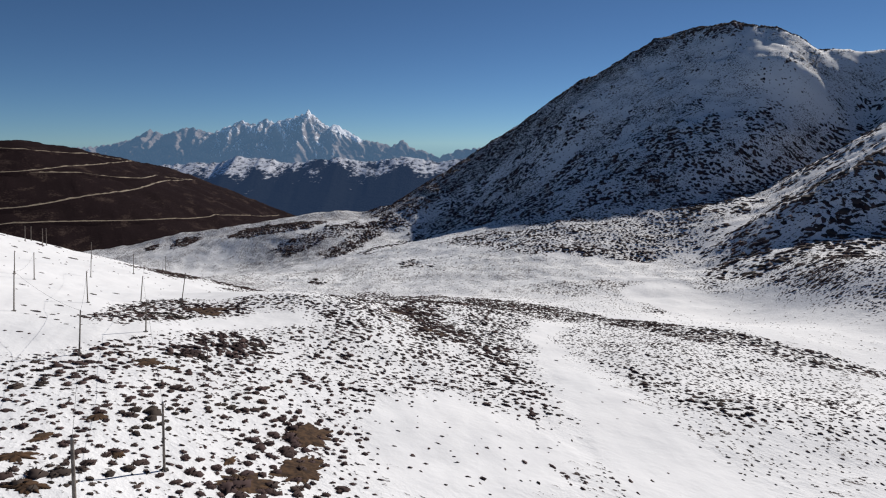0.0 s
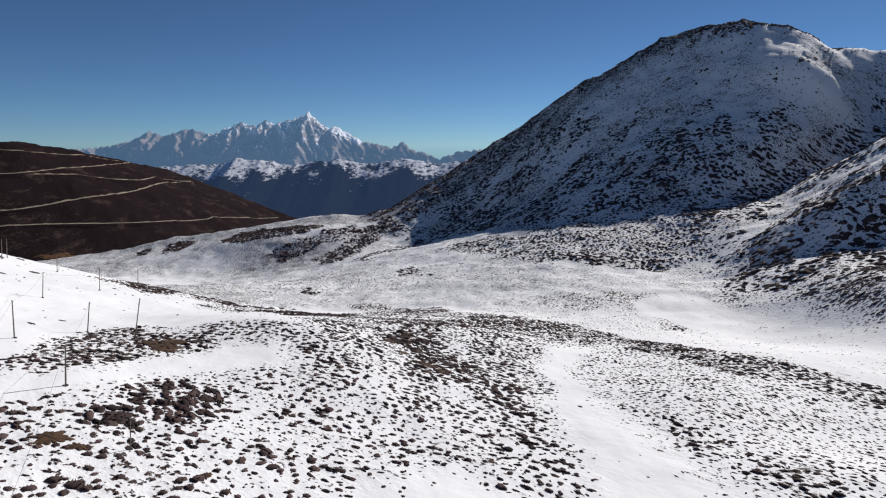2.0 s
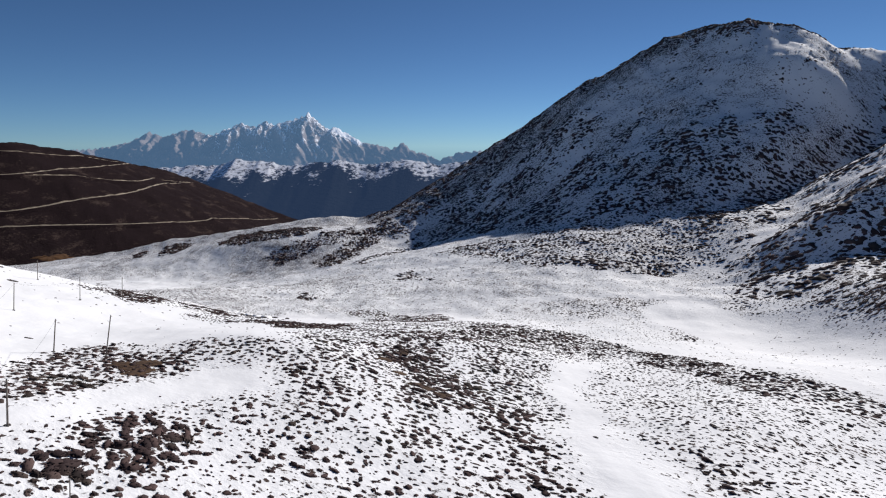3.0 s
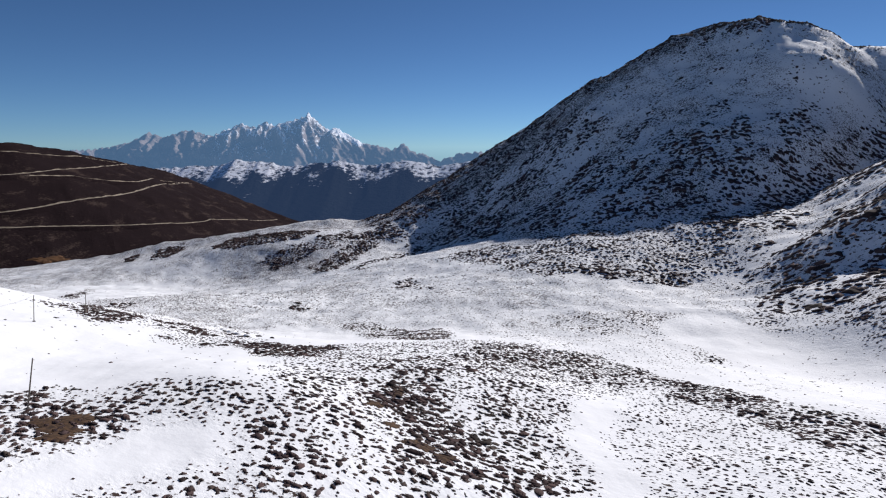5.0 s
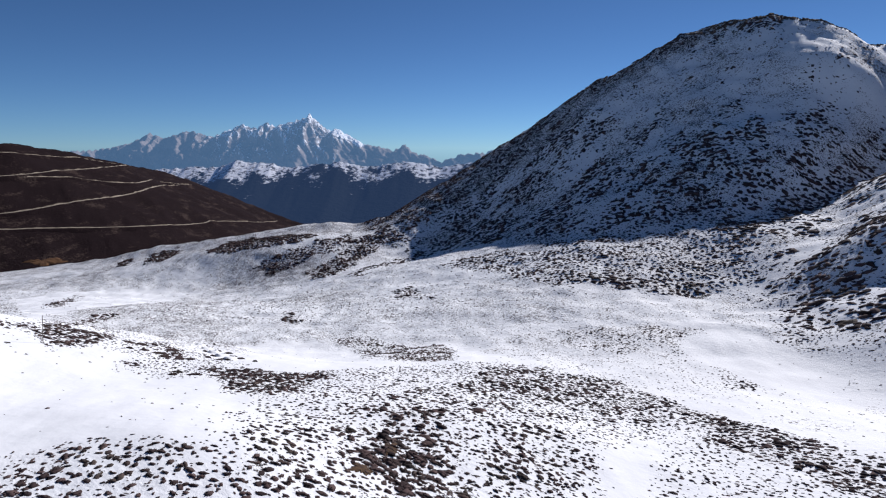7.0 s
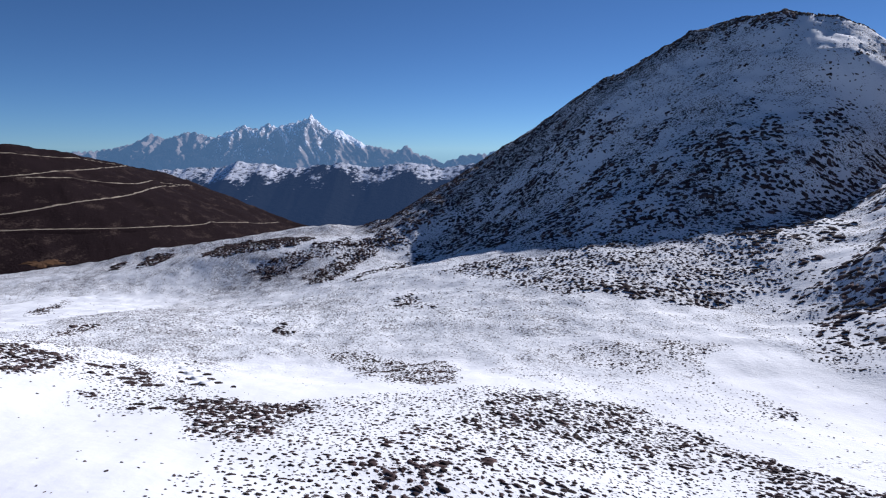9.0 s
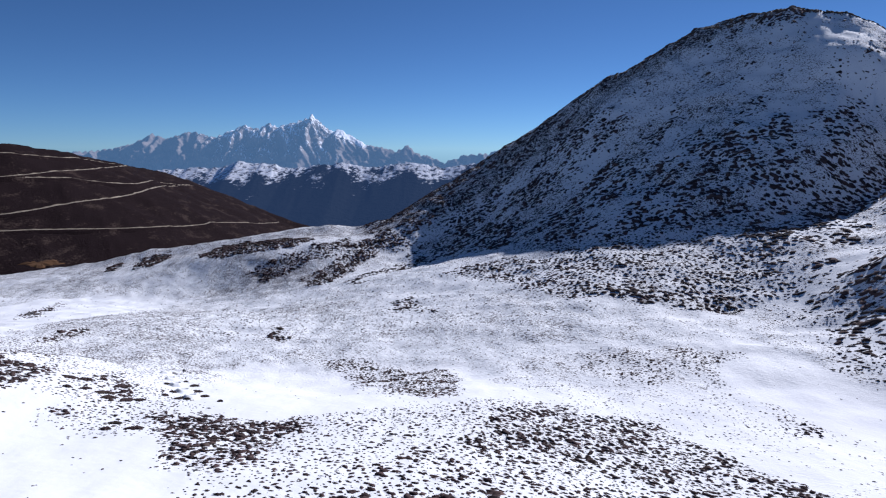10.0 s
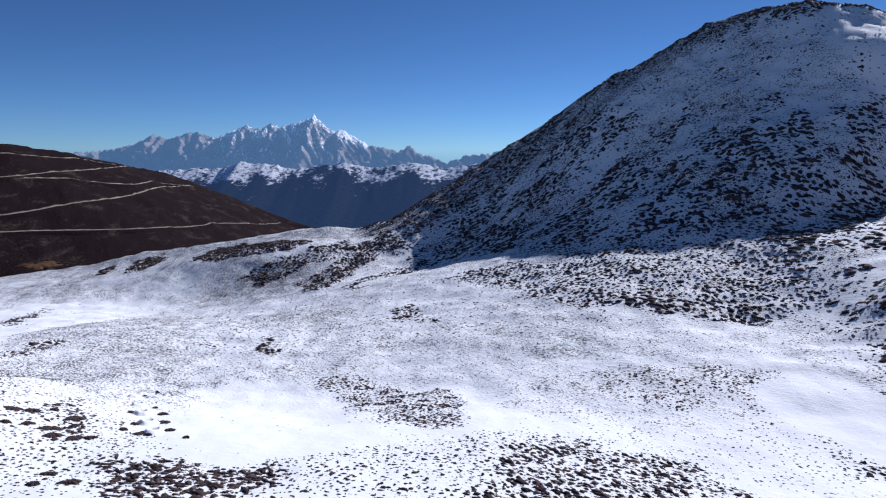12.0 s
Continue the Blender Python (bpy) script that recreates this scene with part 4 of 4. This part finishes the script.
# bare soil
def soil_patch(x, y, long, short, heading, seed, name="soil_patch", mat=SOIL, up=0.1, label="bare brown earth showing through the snow", kind_of="soil", group="patches of bare soil"):
    """A ragged patch of earth that the snow has left, lying just over the ground."""
    c, s = math.cos(radians(heading)), math.sin(radians(heading))
    bm = bmesh.new()
    n, rings = 120, (0.0, 0.3, 0.6, 0.85, 1.0)
    angle = np.arange(n) * 2 * np.pi / n
    edge = np.clip(0.82 + 0.36 * fbm(np.cos(angle) * 1.3 + seed * 7.7, np.sin(angle) * 1.3, 1.0, 2, 200 + seed) + 0.26 * fbm(np.cos(angle) * 3.2 + seed * 3.1, np.sin(angle) * 3.2, 1.0, 4, 240 + seed), 0.25, 1.5)
    grid = []
    for f in rings[1:]:
        px, py = f * edge * long * np.cos(angle), f * edge * short * np.sin(angle)
        gx, gy = x + px * c - py * s, y + px * s + py * c
        lift = up * (1 - f ** 3) + 0.4 * up * fbm(gx, gy, 0.25 * min(long, short), 2, 280 + seed) - 0.05 * (f > 0.99)
        gz = height(gx, gy) + lift + 0.03
        grid.append([bm.verts.new(v) for v in zip(gx, gy, gz)])
    hub = bm.verts.new((x, y, float(height(x, y)) + up + 0.04))
    for k in range(n):
        bm.faces.new((hub, grid[0][k], grid[0][(k + 1) % n]))
        for r, q in zip(grid, grid[1:]):
            bm.faces.new((r[k], q[k], q[(k + 1) % n], r[(k + 1) % n]))
    for face in bm.faces:
        face.smooth = True
    ob = part(name, bm, mat)
    return tagged(ob, label, kind_of, group=group)


for k, (x, y, long, short) in enumerate([
    (-12.2, 51.4, 2.5, 3.2), (-11.3, 44.0, 2.1, 3.4), (-14.2, 39.6, 2.2, 2.4), (-29.5, 41.0, 0.7, 1.3), (-28.5, 46.1, 0.9, 1.0),
    (-23.5, 40.1, 0.5, 0.8), (-33.0, 63.7, 1.6, 1.5), (-30.3, 63.1, 1.4, 0.9), (-16.6, 42.9, 0.5, 1.0), (-28.7, 37.2, 1.3, 1.0),
    (-25.2, 33.3, 1.6, 0.9), (-14.9, 41.1, 0.3, 0.7), (-19.3, 61.6, 0.5, 0.9), (-41.2, 101.4, 3.2, 2.0), (-40.4, 104.8, 1.2, 1.1),
    (-3.3, 108.2, 2.5, 1.9), (-0.1, 105.8, 1.7, 1.7), (-6.9, 113.4, 1.4, 1.5), (-40.1, 99.2, 1.8, 2.0), (-44.0, 103.1, 1.8, 1.9),
    (-9.8, 120.3, 1.5, 1.9), (-7.4, 128.0, 1.2, 2.6), (-41.2, 104.4, 2.2, 3.3),
]):
    soil_patch(x, y, long, short, (k * 37) % 24 - 12, k)

# dry grass in a hollow at the foot of the heath hill
DRY_GRASS = plain("dry_grass", (0.07, 0.034, 0.016), (0.13, 0.066, 0.03), 9, 1.0)
soil_patch(-858, 1314, 44, 11, 46, 90, "dry_grass_patch", DRY_GRASS, 3.5, "patch of dry orange-brown grass below the heath", "grass", "patches of dry grass")

# mats of heath round the row of hollows
MATS = [(-73.7, 234.5, 0.5, 0.6), (-73.6, 240.2, 0.4, 0.5), (-64.7, 221.6, 0.5, 0.6), (-59.8, 214.9, 0.8, 1.0), (-55.9, 207.5, 1.0, 1.2), (-51.1, 199.9, 0.9, 1.0), (-45.9, 195.0, 0.5, 0.6), (-65.3, 213.2, 0.5, 0.7), (-59.1, 203.3, 0.6, 0.7), (-54.3, 196.8, 1.1, 1.3), (-58.4, 198.2, 0.6, 0.7), (-52.7, 195.5, 0.6, 0.7), (-77.4, 197.7, 1.1, 1.3)]
MATS += [(-73.3, 190.7, 0.6, 0.8), (-74.8, 199.1, 1.0, 1.2), (-70.7, 192.1, 0.8, 1.0), (-67.5, 199.5, 1.4, 1.7), (-65.1, 195.3, 0.6, 0.8), (-66.9, 192.0, 1.2, 1.5), (-64.3, 188.8, 1.1, 1.3), (-61.2, 189.1, 1.0, 1.2), (-59.4, 190.4, 0.8, 1.0), (-73.4, 202.7, 0.7, 0.8), (-54.8, 173.5, 0.8, 0.7), (-54.4, 173.6, 0.8, 0.8), (-49.8, 170.6, 1.2, 1.2), (-53.5, 169.0, 0.7, 0.8)]
CREST_MATS = [(-121.5, 178.0, 1.4, 1.0), (-108.4, 172.3, 1.4, 0.9), (-114.5, 167.4, 0.6, 0.5), (-108.7, 160.9, 0.9, 0.8), (-64.3, 107.0, 0.6, 0.4), (-56.9, 81.0, 0.7, 0.4), (-56.3, 78.2, 0.3, 0.3), (-53.6, 79.4, 0.4, 0.3), (-129.1, 173.4, 0.6, 0.6), (-120.0, 184.0, 1.0, 0.9), (-61.3, 84.8, 0.5, 0.4), (-58.2, 88.0, 0.6, 0.3), (-59.9, 93.2, 0.3, 0.3), (-84.3, 122.9, 0.4, 0.4), (-119.9, 165.2, 0.6, 0.5), (-115.2, 162.6, 0.6, 0.5), (-74.4, 103.2, 0.5, 0.4), (-64.1, 114.1, 0.6, 0.4), (-87.6, 172.5, 0.6, 0.5), (-52.6, 75.9, 0.4, 0.3), (-50.6, 75.7, 0.3, 0.2), (-50.1, 68.1, 0.3, 0.3), (-48.3, 73.9, 0.3, 0.2), (-97.3, 185.6, 0.6, 0.5)]
for k, (x, y, long, short) in enumerate(MATS):
    soil_patch(x, y, 1.25 * long, 1.3 * short, (k * 29) % 40 - 25, 60 + k, "heath_mat", SCRUB, 0.34, "flat dark brown mat of heath lying on the snow", "heath", "mats of heath by the hollows")
for k, (x, y, long, short) in enumerate(CREST_MATS):
    soil_patch(x, y, 1.35 * long, short, (k * 31) % 30 - 25, 130 + k, "heath_mat", SCRUB, 0.12 * long, "thin dark brown mat of heath on the bright snow slope", "heath", "mats of heath on the slope")


# trodden hollows in the snow, each with a low rim
def snow_hollow(x, y, wide, seed):
    rng = np.random.default_rng(seed)
    bm, n = bmesh.new(), 20
    angle = np.arange(n) * 2 * np.pi / n
    wob = 1 + 0.12 * rng.standard_normal(n)
    grid = []
    for f, up in ((0.12, 0.02), (0.4, 0.06), (0.62, 0.55), (0.78, 0.8), (1.0, 0.45), (1.5, -0.08)):
        px, py = x + wide * f * wob * np.cos(angle), y + 1.3 * wide * f * wob * np.sin(angle)
        pz = height(px, py) + up + 0.05 * rng.random(n) * (f < 1.2)
        grid.append([bm.verts.new(v) for v in zip(px, py, pz)])
    bm.faces.new(grid[0])
    for r, q in zip(grid, grid[1:]):
        for k in range(n):
            bm.faces.new((r[k], q[k], q[(k + 1) % n], r[(k + 1) % n]))
    bmesh.ops.recalc_face_normals(bm, faces=bm.faces)
    for face in bm.faces:
        face.smooth = True
    ob = part("snow_hollow", bm, PLAIN_SNOW)
    return tagged(ob, "trodden hollow in the snow with a low rim", "hollow", group="row of hollows in the snow")


PLAIN_SNOW = plain("packed_snow", (0.76, 0.77, 0.79), (0.83, 0.83, 0.84), 1.5, 0.8, 0.05)
for k, (x, y, wide) in enumerate([(-73.2, 229.4, 1.1), (-68.2, 221.7, 1.1), (-63.1, 213.6, 1.2), (-58.0, 205.7, 1.3), (-53.0, 197.9, 1.4)]):
    snow_hollow(x, y, wide, 60 + k)
